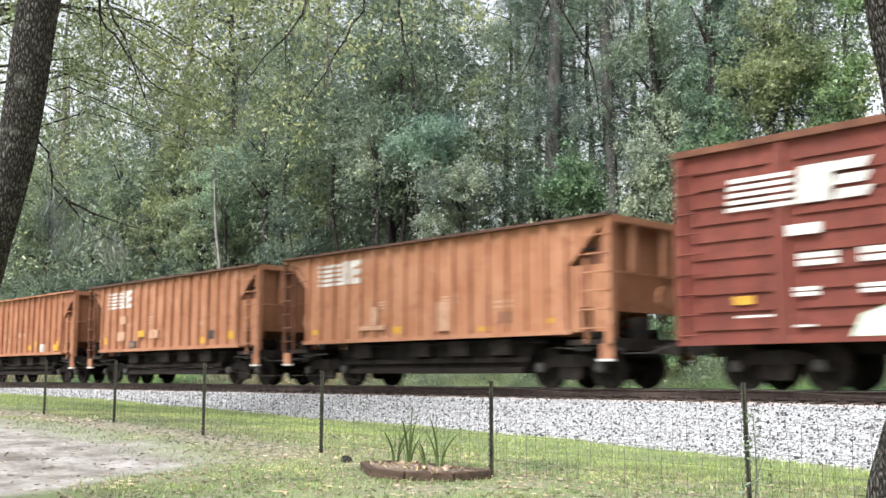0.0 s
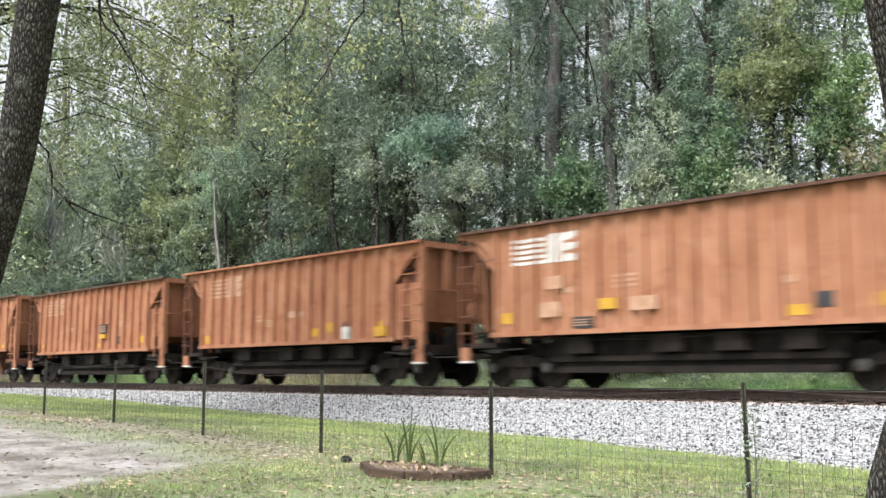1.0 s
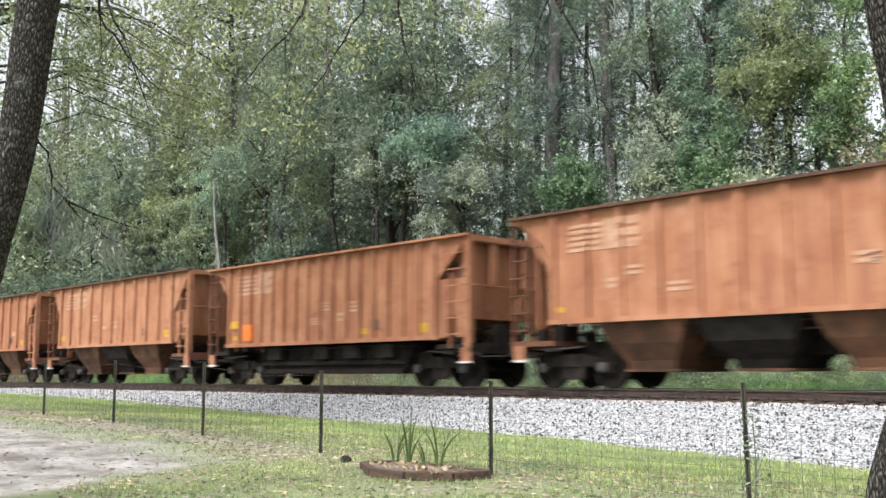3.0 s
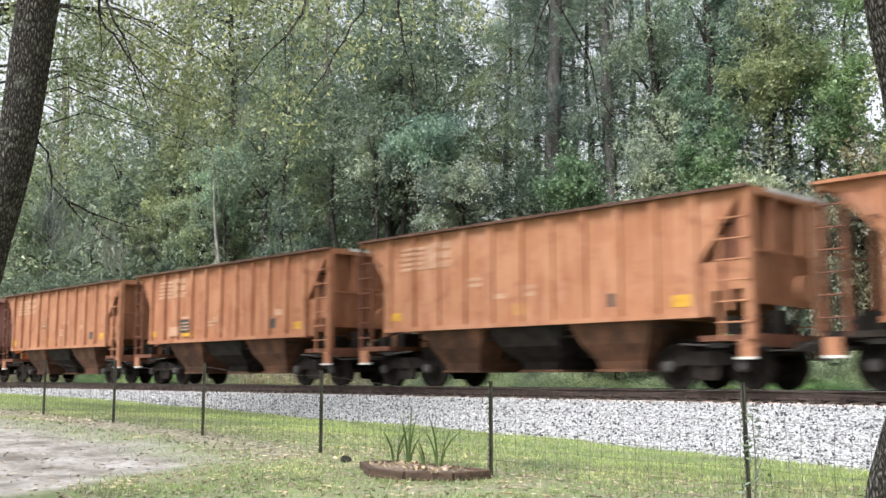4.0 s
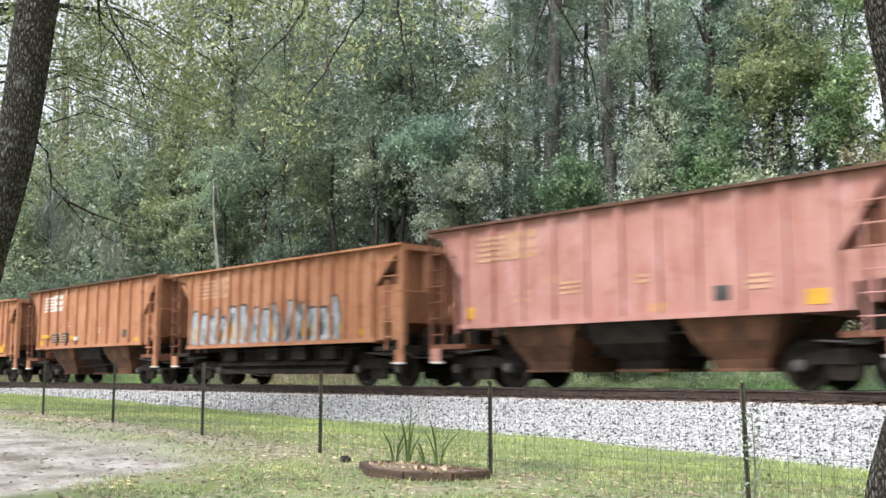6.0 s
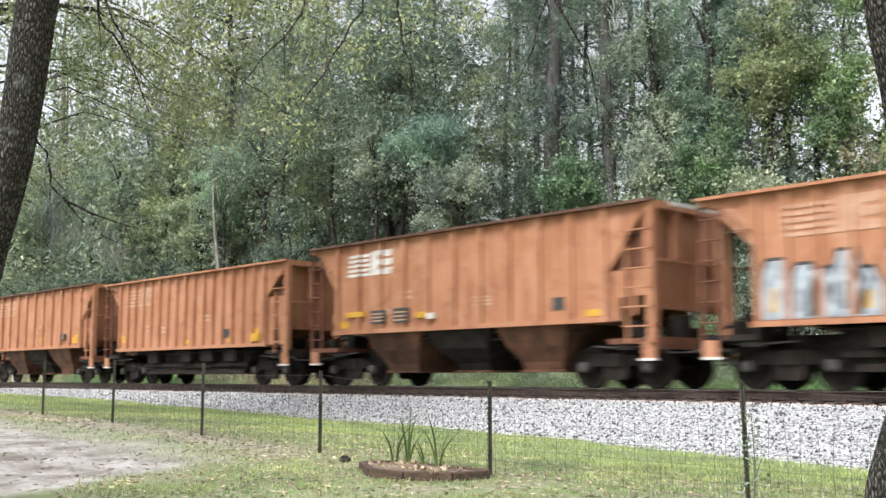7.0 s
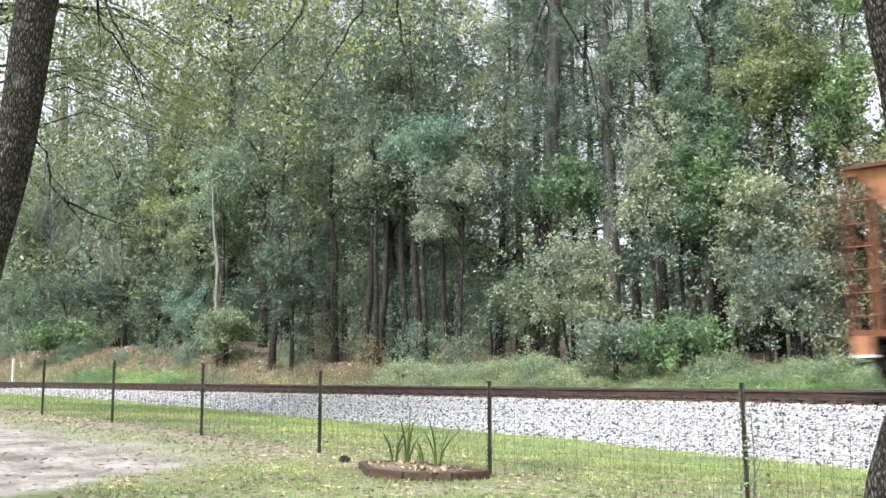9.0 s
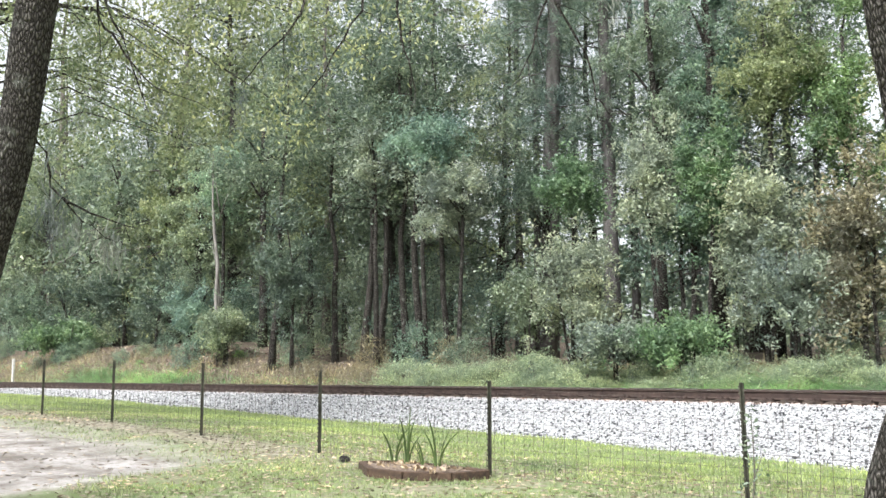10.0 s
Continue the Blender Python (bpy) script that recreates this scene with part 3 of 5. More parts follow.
            box(bm, min(x - s * 0.02, x - s * 0.44), y - 0.06, 0.61, max(x - s * 0.02, x - s * 0.44), y + 0.06, 0.66)
            part("tread", bm, WHITE, step, "white-painted step tread")
        # brake gear on the platform
        bm = bmesh.new()
        if s > 0:
            tube(bm, [(x - 0.75, -1.25, 1.32), (x - 0.75, -0.45, 1.32)], [0.19, 0.19], 10)
            part("brake_cylinder", bm, GRIME_SHADE, car)
            bm = bmesh.new()
            tube(bm, [(x - 0.04, 0.45, 2.1), (x + 0.05, 0.45, 2.1)], [0.28, 0.28], 14)
            part("brake_wheel", bm, paint, car)
            bm = bmesh.new()
            box(bm, x - 0.36, -1.42, 1.75, x - 0.3, 1.42, top - 0.2)
            part("end_bulkhead", bm, paint, car)
            # added panel; its dark brown stands in for orange paint in shade
            bm = bmesh.new()
            prism(bm, [(x - 1.2, cut_z - 0.1), (x - 0.38, cut_z - 0.1), (x - 0.38, top - 0.2)], -WIDE + 0.2, -WIDE + 0.23)
            part("shade_web", bm, RUST_SHADE, car, "dark brown web standing in for the shaded end recess")
            if deep:
                bm = bmesh.new()
                prism(bm, [(x - 1.2, low), (x - 1.02, low - 0.05), (x - 0.98, 2.0), (x - 0.66, 2.02), (x - 0.64, 1.6), (x - 0.54, 1.6), (x - 0.52, 2.02), (x - 0.17, 2.02), (x - 0.17, cut_z - 0.05), (x - 1.2, cut_z - 0.05)], -WIDE + 0.05, -WIDE + 0.08)
                part("end_side_panel", bm, paint, car)
            else:
                bm = bmesh.new()
                prism(bm, [(x - 1.2, low), (x - 0.95, low), (x - 0.95, 1.85), (x - 0.62, 1.85), (x - 0.62, low), (x - 0.17, low), (x - 0.17, cut_z - 0.05), (x - 1.2, cut_z - 0.05)], -WIDE + 0.05, -WIDE + 0.08)
                part("end_side_panel", bm, paint, car)
            bm = bmesh.new()
            box(bm, x - 0.28, -0.55, 1.12, x - 0.05, -0.1, 1.62)
        else:
            box(bm, x + 0.35, -0.5, 1.1, x + 0.7, 0.1, 1.5)
        part("brake_box", bm, GRIME_SHADE, car)
        bm = bmesh.new()
        box(bm, min(x - s * 0.3, x + s * 0.5), -0.1, 0.78, max(x - s * 0.3, x + s * 0.5), 0.1, 0.98)
        box(bm, min(x + s * 0.45, x + s * 0.76), -0.15, 0.74, max(x + s * 0.45, x + s * 0.76), 0.15, 1.03)
        tube(bm, [(x + s * 0.4, 0.3, 0.85), (x + s * 0.55, 0.3, 0.55), (x + s * 0.74, 0.25, 0.5)], [0.03, 0.03, 0.03], 6)
        part("coupler", bm, GRIME_SHADE, car)
        bm = bmesh.new()
        tube(bm, [(x + s * 0.06, -1.45, 0.9), (x + s * 0.12, -1.3, 0.78), (x + s * 0.12, -0.4, 0.8), (x + s * 0.5, -0.2, 0.95)], [0.02] * 4, 5)
        part("uncoupling_lever", bm, GLINT, car, "uncoupling lever in lighter glint grey")
        bm = bmesh.new()
        box(bm, x - s * 1.0 - 0.2, -1.36, 0.86, x - s * 1.0 + 0.2, -1.2, 0.96)
        tube(bm, [(x - s * 0.5, -1.3, 0.93), (x - s * 1.1, -1.34, 0.9), (x - s * 1.9, -1.28, 0.95)], [0.022] * 3, 5)
        part("brake_rigging", bm, GLINT, car, "brake rods and lever in lighter glint grey")
        bm = bmesh.new()
        for y in (-1.1, -0.2, 0.7):
            box(bm, x - s * 0.55 - 0.1, y - 0.12, 1.1, x - s * 0.55 + 0.12, y + 0.14, 1.38)
        tube(bm, [(x - s * 0.4, -1.4, 1.2), (x - s * 0.45, -0.5, 1.55), (x - s * 0.4, 0.6, 1.3), (x - s * 0.5, 1.3, 1.6)], [0.03] * 4, 6)
        part("brake_valve", bm, UNDER, car)
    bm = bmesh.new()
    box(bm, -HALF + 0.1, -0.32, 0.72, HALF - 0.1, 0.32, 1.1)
    part("centre_sill", bm, GRIME_SHADE, car)
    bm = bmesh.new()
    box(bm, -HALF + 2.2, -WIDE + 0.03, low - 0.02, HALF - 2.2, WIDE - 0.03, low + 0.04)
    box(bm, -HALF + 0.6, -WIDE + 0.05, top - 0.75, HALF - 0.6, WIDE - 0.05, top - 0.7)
    part("inner_floor", bm, GRIME_SHADE, car)
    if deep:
        # middle bay black: the deep shade between slope sheets put into its colour
        for x, w, foot, y_low, stuff in ((-2.55, 0.92, 0.6, 1.0, BAYS), (0.0, 0.95, 0.58, 0.8, GRIME_SHADE), (2.55, 0.92, 0.6, 1.0, BAYS)):
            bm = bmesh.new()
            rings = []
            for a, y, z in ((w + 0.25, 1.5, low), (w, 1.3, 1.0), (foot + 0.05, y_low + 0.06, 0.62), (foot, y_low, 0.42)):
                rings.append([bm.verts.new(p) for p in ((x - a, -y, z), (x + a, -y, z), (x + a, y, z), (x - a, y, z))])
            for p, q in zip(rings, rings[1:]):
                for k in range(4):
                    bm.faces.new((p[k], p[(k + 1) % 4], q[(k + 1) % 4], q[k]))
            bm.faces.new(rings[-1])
            part("hopper_bay", bm, stuff, car, "rust-stained discharge bay, the middle one shade-black")
            bm = bmesh.new()
            box(bm, x - foot - 0.08, -y_low - 0.05, 0.38, x + foot + 0.08, y_low + 0.05, 0.44)
            part("outlet_frame", bm, BAYS, car)
        bm = bmesh.new()
        tube(bm, [(-3.2, -1.25, 1.2), (3.4, -1.25, 1.2)], [0.03, 0.03], 6)
        part("brake_pipe", bm, UNDER, car)
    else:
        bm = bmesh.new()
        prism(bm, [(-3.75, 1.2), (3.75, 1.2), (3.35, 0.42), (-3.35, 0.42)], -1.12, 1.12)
        part("hopper_bottom", bm, GRIME_SHADE, car)
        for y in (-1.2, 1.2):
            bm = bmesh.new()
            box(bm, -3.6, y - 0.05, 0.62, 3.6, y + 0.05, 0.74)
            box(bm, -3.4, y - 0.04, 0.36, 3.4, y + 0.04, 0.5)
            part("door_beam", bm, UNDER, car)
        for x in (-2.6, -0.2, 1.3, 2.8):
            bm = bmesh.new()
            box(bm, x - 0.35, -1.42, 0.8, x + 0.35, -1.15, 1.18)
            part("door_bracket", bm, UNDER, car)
    for s in (-1, 1):
        truck(car, s * 4.75, WHEELS)
    face = -WIDE - 0.018
    emblem(car, -4.45, top - 0.97, 2.0, 0.68, face, WHITE if mark else GHOST)
    # where the emblem runs over a stake it is painted on the stake's face
    over, wide = -WIDE - 0.104, 0.075 if deep else 0.055
    for i in range(ribs):
        x = -e + 0.12 + i * (2 * e - 0.24) / (ribs - 1)
        f = (x + 4.45) / 2.0
        if 0.0 < f < 0.98:
            for z, h in [(0.68 * q / 5, 0.08) for q in range(5)] if f < 0.5 else [(0.0, 0.68)] if f < 0.74 else [(0.0, 0.136), (0.272, 0.136), (0.544, 0.136)]:
                bm = bmesh.new()
                box(bm, x - wide, over - 0.004, top - 0.97 + z, x + wide, over + 0.003, top - 0.97 + z + h)
                part("emblem_stripe", bm, WHITE if mark else GHOST, car, "faded white emblem")
    # stencilled data, worn past reading
    for i in range(r.randint(3, 5)):
        x = r.uniform(-3.6, 3.6)
        bm = bmesh.new()
        bars(bm, x, low + r.uniform(0.45, 1.0), r.uniform(0.4, 0.7), r.uniform(0.2, 0.36), r.randint(1, 3), face)
        part("stencil", bm, GHOST, car)
    # yellow reflector patches along the sill
    for x in [-4.9, 4.3] + [r.uniform(-3.8, 3.6) for i in range(r.randint(1, 2))]:
        z = low + r.uniform(0.1, 0.3)
        bm = bmesh.new()
        box(bm, x, face - 0.004, z, x + r.uniform(0.3, 0.55), face + 0.004, z + r.uniform(0.12, 0.3))
        part("yellow_mark", bm, YELLOW, car)
    x = r.uniform(2.0, 3.6)
    bm = bmesh.new()
    box(bm, x, face - 0.004, low + 0.28, x + 0.36, face + 0.004, low + 0.58)
    part("data_plate", bm, BLACKP, car)
    # hose and cable clutter under the sill
    bm = bmesh.new()
    tube(bm, [(-4.0, -1.35, low - 0.12), (-1.0, -1.38, low - 0.2), (2.0, -1.36, low - 0.14), (4.2, -1.3, low - 0.2)], [0.018] * 4, 5)
    part("train_line", bm, UNDER, car)
    return car


def box_car():
    car = tagged(new("box_car"), "dark red ribbed-side box car with white lettering and spray paint", "railway car")
    L, top, low = 8.0, 5.04, 0.95
    bm = bmesh.new()
    box(bm, -L, -1.5, low, L, 1.5, top - 0.2)
    part("body", bm, BOXRED, car)
    bm = bmesh.new()
    prism(bm, [(-L - 0.05, top - 0.2), (L + 0.05, top - 0.2), (L + 0.05, top - 0.06), (-L - 0.05, top - 0.06)], -1.62, 1.62)
    part("roof", bm, RUST_SHADE, car)
    for y in (-1.5, 1.5):
        s = 1 if y > 0 else -1
        panels = 7
        wdt = 2 * L / panels
        for i in range(panels):
            x = -L + i * wdt
            bm = bmesh.new()
            box(bm, x, min(y, y + s * 0.09), low + 0.1, x + 0.2, max(y, y + s * 0.09), top - 0.2)
            part("side_post", bm, BOXRED, car)
            for z in np.arange(low + 0.25, top - 0.5, 0.36):
                bm = bmesh.new()
                prism(bm, [(x + 0.35, z), (x + wdt - 0.15, z), (x + wdt - 0.22, z + 0.14), (x + 0.42, z + 0.14)], min(y, y + s * 0.05), max(y, y + s * 0.05))
                part("side_corrugation", bm, BOXRED, car)
        bm = bmesh.new()
        box(bm, -L, min(y, y + s * 0.1), low - 0.05, L, max(y, y + s * 0.1), low + 0.1)
        part("side_sill", bm, BOXRED, car)
    for s in (-1, 1):
        for z in np.arange(low + 0.2, top - 0.4, 0.3):
            bm = bmesh.new()
            box(bm, min(s * L, s * (L + 0.06)), -1.4, z, max(s * L, s * (L + 0.06)), 1.4, z + 0.14)
            part("end_corrugation", bm, BOXRED, car)
        rungs(car, BOXRED, s * (L - 0.05), s * (L - 0.55), -1.62, np.arange(low + 0.15, top - 0.5, 0.42))
        bm = bmesh.new()
        box(bm, min(s * (L - 0.3), s * (L + 0.5)), -0.1, 0.78, max(s * (L - 0.3), s * (L + 0.5)), 0.1, 0.98)
        box(bm, min(s * (L + 0.45), s * (L + 0.7)), -0.15, 0.74, max(s * (L + 0.45), s * (L + 0.7)), 0.15, 1.03)
        part("coupler", bm, GRIME_SHADE, car)
        truck(car, s * 6.1, WHEELS)
    bm = bmesh.new()
    box(bm, -L, -0.35, 0.7, L, 0.35, low)
    part("centre_sill", bm, GRIME_SHADE, car)
    face = -1.6
    emblem(car, -L + 1.2, 3.55, 3.0, 0.72, face, WHITE)
    for x, z, w, h, k in ((2.5, 2.95, 0.7, 0.28, 1), (2.7, 2.35, 0.8, 0.28, 2), (3.9, 2.35, 0.9, 0.3, 2), (2.6, 1.78, 0.5, 0.2, 2), (3.9, 1.78, 0.6, 0.2, 2), (2.6, 1.2, 0.4, 0.06, 1), (1.35, 1.42, 0.8, 0.06, 1)):
        bm = bmesh.new()
        bars(bm, -L + x, z, w, h, k, face, 0.25)
        part("stencil", bm, WHITE, car)
    bm = bmesh.new()
    box(bm, -L + 1.3, face - 0.004, 1.68, -L + 1.75, face + 0.004, 1.85)
    part("yellow_mark", bm, YELLOW, car)
    bm = bmesh.new()
    prism(bm, [(-L + 3.7, 1.0), (-L + 5.6, 1.0), (-L + 6.0, 1.9), (-L + 5.2, 2.1), (-L + 4.6, 1.6), (-L + 3.9, 1.4)], face - 0.008, face)
    part("spray_paint", bm, GREENP, car)
    return car


# car by car from the train's tail: kind, paint, label
KINDS = [("deep", 0, "orange open hopper car with faded white emblem, the last"), ("flat", 0, "clean orange open-top hopper car with flat sill"),
         ("deep", 0, "orange open hopper car with white emblem and bays"), ("flat", 0, "orange hopper car with silver spray paint along its side"),
         ("deep", 3, "faded pink open hopper car with side stakes"), ("deep", 1, "yellowed orange hopper car with worn emblem"),
         ("deep", 2, "reddish orange hopper car with a dark plate"), ("deep", 0, "orange open hopper car with dark bays"),
         ("flat", 2, "reddish orange hopper car with an orange placard"), ("deep", 2, "reddish orange hopper car with yellow marks"),
         ("flat", 2, "reddish orange hopper car with a black plate"), ("flat", 2, "reddish orange hopper car with a light rim"),
         ("flat", 1, "orange hopper car with white stencils and yellow marks"), ("flat", 0, "orange hopper car with faded lettering and white patches")]
GAPS = [13.65, 13.8, 13.7, 13.66, 13.7, 13.66, 13.77, 13.95, 14.04, 14.09, 14.2, 14.15, 14.15]
PLACARD = plain("orange_placard", (0.6, 0.14, 0.02), (0.72, 0.18, 0.03), 4.0, 0.5)
MARKS = {10: ((BLACKP, 1.07, 1.7, 2.0, 2.36), (YELLOW, 1.13, 1.64, 1.8, 1.97)), 2: ((BLACKP, -3.3, -2.7, 1.73, 2.1), (BLACKP, -2.33, -1.73, 1.72, 2.12), (YELLOW, -4.42, -3.6, 1.95, 2.1), (YELLOW, -1.4, -0.97, 1.82, 1.98), (WHITE, -0.95, -0.68, 1.78, 1.94)),
         8: ((PLACARD, -4.14, -3.65, 1.42, 1.95), (YELLOW, -4.89, -4.45, 1.84, 2.08)), 13: ((GHOST, 0.75, 1.2, 1.44, 2.2), (GHOST, -2.5, -1.4, 1.56, 1.68), (GHOST, -2.0, -1.7, 1.7, 2.2)),
         6: ((BLACKP, -2.65, -1.98, 1.85, 2.28), (YELLOW, -2.48, -1.95, 1.68, 1.8), (GHOST, -3.42, -2.8, 1.72, 2.05)), 12: ((BLACKP, -2.6, -2.05, 1.36, 1.62), (YELLOW, -1.82, -1.36, 1.76, 2.0), (GHOST, -1.0, -0.3, 1.7, 2.0), (GHOST, -3.6, -3.0, 1.65, 2.0), (GHOST, -3.4, -2.9, 2.3, 2.6)),
         11: ((WHITE, 2.94, 3.25, 1.35, 1.7), (YELLOW, 4.42, 4.9, 1.38, 1.66)), 0: ((BLACKP, 3.12, 3.48, 1.82, 2.08), (YELLOW, 4.28, 4.76, 1.66, 1.92)), 1: ((YELLOW, 4.4, 4.85, 1.4, 1.66),)}
BRIGHT, MARKED = (1, 3, 8, 11), (2, 12, 13)
train = []
place = -200.75          # the last car's middle at the start
for i, (kind, tint, label) in enumerate(KINDS):
    car = hopper(kind, ORANGE[tint], label, i in BRIGHT, i + 1, i in MARKED)
    train.append((car, place))
    if i == 3:
        # spray paint: fat plain shapes with dark edges, no letters
        r = random.Random(5)
        x = -5.0
        while x < 3.2:
            w, h = r.uniform(0.4, 0.7), r.uniform(0.8, 1.25)
            k = r.uniform(-0.12, 0.12)
            for name, grow, dy, stuff in (("spray_edge", 0.07, 0.022, BLACKP), ("spray_fill", 0.0, 0.030, SILVER)):
                bm = bmesh.new()
                prism(bm, [(x - grow, 1.36), (x + w * 0.8 + grow, 1.36), (x + w + k + grow, 1.36 + h * 0.6), (x + w * 0.7 + k + grow, 1.36 + h + grow), (x + w * 0.15 + k - grow, 1.36 + h + grow), (x - grow * 0.5 - k, 1.36 + h * 0.5)], -WIDE - dy - 0.004, -WIDE - dy)
                part(name, bm, stuff, car, "silver and black spray paint")
            bm = bmesh.new()
            box(bm, x + w * 0.3, -WIDE - 0.038, 1.5, x + w * 0.5, -WIDE - 0.034, 1.36 + h * 0.55)
            part("spray_edge", bm, BLACKP if r.random() < 0.75 else YELLOW, car)
            bm = bmesh.new()
            prism(bm, [(x - 0.05, 1.4), (x + 0.12, 1.4), (x + w * 0.5, 1.36 + h * 0.8), (x + w * 0.4, 1.36 + h * 0.9)], -WIDE - 0.046, -WIDE - 0.042)
            part("spray_edge", bm, BLACKP if r.random() < 0.6 else SILVER, car)
            x += w * 0.85 + r.uniform(0.0, 0.12)
    for stuff, x0, x1, z0, z1 in MARKS.get(i, ()):
        bm = bmesh.new()
        box(bm, x0, -WIDE - 0.112, z0, x1, -WIDE - 0.02, z1)
        panel = part("plate" if stuff in (BLACKP, PLACARD) else "paint_patch", bm, stuff, car)
        if stuff is BLACKP:
            bm = bmesh.new()
            bars(bm, x0 + 0.05, z0 + 0.06, x1 - x0 - 0.1, (z1 - z0) - 0.08, 3, -WIDE - 0.116, 0.65)
            part("line_of_print", bm, GHOST, panel)
    if i == 4:
        bm = bmesh.new()
        box(bm, 6.26, -0.55, 1.15, 6.27, 0.1, 1.75)
        part("plate", bm, PLACARD, car, "orange-red end plate")
    if i < len(GAPS):
        place += GAPS[i]
first = box_car()
train.append((first, -12.22 + 8.0 + 0.1))


# ---- woods ----
def bent(rng, base, height, lean, n=7, sway=0.25):
    pts = []
    for i in range(n):
        f = i / (n - 1)
        pts.append((base[0] + lean[0] * f + rng.normal(0, sway) * f, base[1] + lean[1] * f + rng.normal(0, sway) * f, base[2] + height * f))
    return pts


def moss_strands(rng, points, count, length):
    """Ragged hanging tufts: fine wisps, each almost upright."""
    low = np.asarray(points, float) - (0, 0, length * 0.45)
    return leaf_quads(rng, low, (0.07, 0.07, length * 0.3), count, 0.17, 0.012, 2.6)


def tree(name, label, seed, height, radius, trunk_r, low, leaf, bark, clumps, per, length, width, limbs=16, droop=0.25, pad=(0.55, 0.55, 0.2), moss=0):
    """A tapered trunk with limbs; the crown is made of flat drooping pads of small leaves along the limbs, with gaps between."""
    rng = np.random.default_rng(seed)
    t = tagged(new(name), label, "tree", "trees of the wood")
    bm = bmesh.new()
    stem = bent(rng, (0, 0, -0.4), height * 0.95, rng.normal(0, 0.5, 2), 9, 0.2)
    tube(bm, stem, [trunk_r * (1.3 if i == 0 else 1 - 0.85 * i / 8) for i in range(9)], 9)
    holds = []
    for i in range(limbs):
        f = low / height + (0.97 - low / height) * (i + rng.uniform(0, 1)) / limbs
        k = min(f * 8, 7.99)
        a = Vector(stem[int(k)]).lerp(Vector(stem[int(k) + 1]), k - int(k))
        ang, out = i * 2.4 + rng.uniform(-0.5, 0.5), radius * (1.1 - 0.65 * f) * rng.uniform(0.55, 1.0)
        tip = a + Vector((math.cos(ang) * out, math.sin(ang) * out, rng.uniform(-0.1, 0.4) * out))
        mid = a.lerp(tip, 0.5) + Vector((0, 0, 0.14 * out))
        rr = trunk_r * 0.32 * (1 - 0.5 * f)
        tube(bm, [a, mid, tip], [rr, rr * 0.6, rr * 0.2], 5)
        for q in (0.45, 0.7, 0.88, 1.0):
            holds.append((a.lerp(mid, q * 2) if q < 0.5 else mid.lerp(tip, q * 2 - 1), 0.25 + 0.2 * out))
        for j in range(2):
            off = tip + Vector((rng.normal(0, 0.35) * out, rng.normal(0, 0.35) * out, rng.normal(-0.1, 0.2) * out))
            tube(bm, [mid, mid.lerp(off, 0.6), off], [rr * 0.5, rr * 0.3, rr * 0.12], 3)
            holds += [(off, 0.25 + 0.12 * out), (mid.lerp(off, 0.6), 0.25 + 0.12 * out)]
    part("trunk", bm, bark, t, smooth=True)
    pick = rng.integers(0, len(holds), clumps)
    c = np.array([tuple(holds[i][0]) for i in pick]) + rng.normal(0, 1, (clumps, 3)) * np.array([holds[i][1] for i in pick])[:, None] * (1, 1, 0.6)
    crown = new("crown", quads("crown", leaf_points(rng, c, pad, per, length, width, droop), leaf, 3))
    crown.parent = t
    if moss:
        m = new("hanging_moss", quads("hanging_moss", moss_strands(rng, c[:moss], 60, 1.3), MOSS))
        m.parent = t
        tagged(m, "grey-green hanging moss", kind="stuff")
    return t


def pine(name, label, seed, height, trunk_r, low, clumps, per, lean=(0.0, 0.0)):
    """A straight trunk; thin drooping boughs that carry long soft needles in tufts."""
    rng = np.random.default_rng(seed)
    t = tagged(new(name), label, "tree", "trees of the wood")
    bm = bmesh.new()
    stem = bent(rng, (0, 0, -0.4), height, lean, 9, 0.05)
    tube(bm, stem, [trunk_r * (1.15 if i == 0 else 1 - 0.62 * i / 8) for i in range(9)], 12)
    tips = []
    for i in range(44):
        f = low / height + (1 - low / height) * (i + rng.uniform(0, 1)) / 44
        k = min(f * 8, 7.99)
        a = Vector(stem[int(k)]).lerp(Vector(stem[int(k) + 1]), k - int(k))
        ang, out = i * 2.4 + rng.uniform(-0.6, 0.6), rng.uniform(1.2, 3.6) * (1.25 - 0.7 * f)
        tip = a + Vector((math.cos(ang) * out, math.sin(ang) * out, rng.uniform(-0.5, 0.1) * out))
        mid = a.lerp(tip, 0.5) + Vector((0, 0, 0.16 * out))
        tube(bm, [a, mid, tip], [0.045, 0.028, 0.008], 5)
        tips += [tip, mid.lerp(tip, 0.7), mid.lerp(tip, 0.35), mid, a.lerp(mid, 0.6)]
    part("trunk", bm, PINEB, t, smooth=True)
    tips = np.array([tuple(p) for p in tips])
    c = tips[rng.integers(0, len(tips), clumps)] + rng.normal(0, 0.3, (clumps, 3)) - (0, 0, 0.12)
    q = leaf_points(rng, c, (0.15, 0.15, 0.17), per, 0.28, 0.032, 0.5)
    crown = new("crown", quads("crown", q, NEEDLE, 3))
    crown.parent = t
    return t


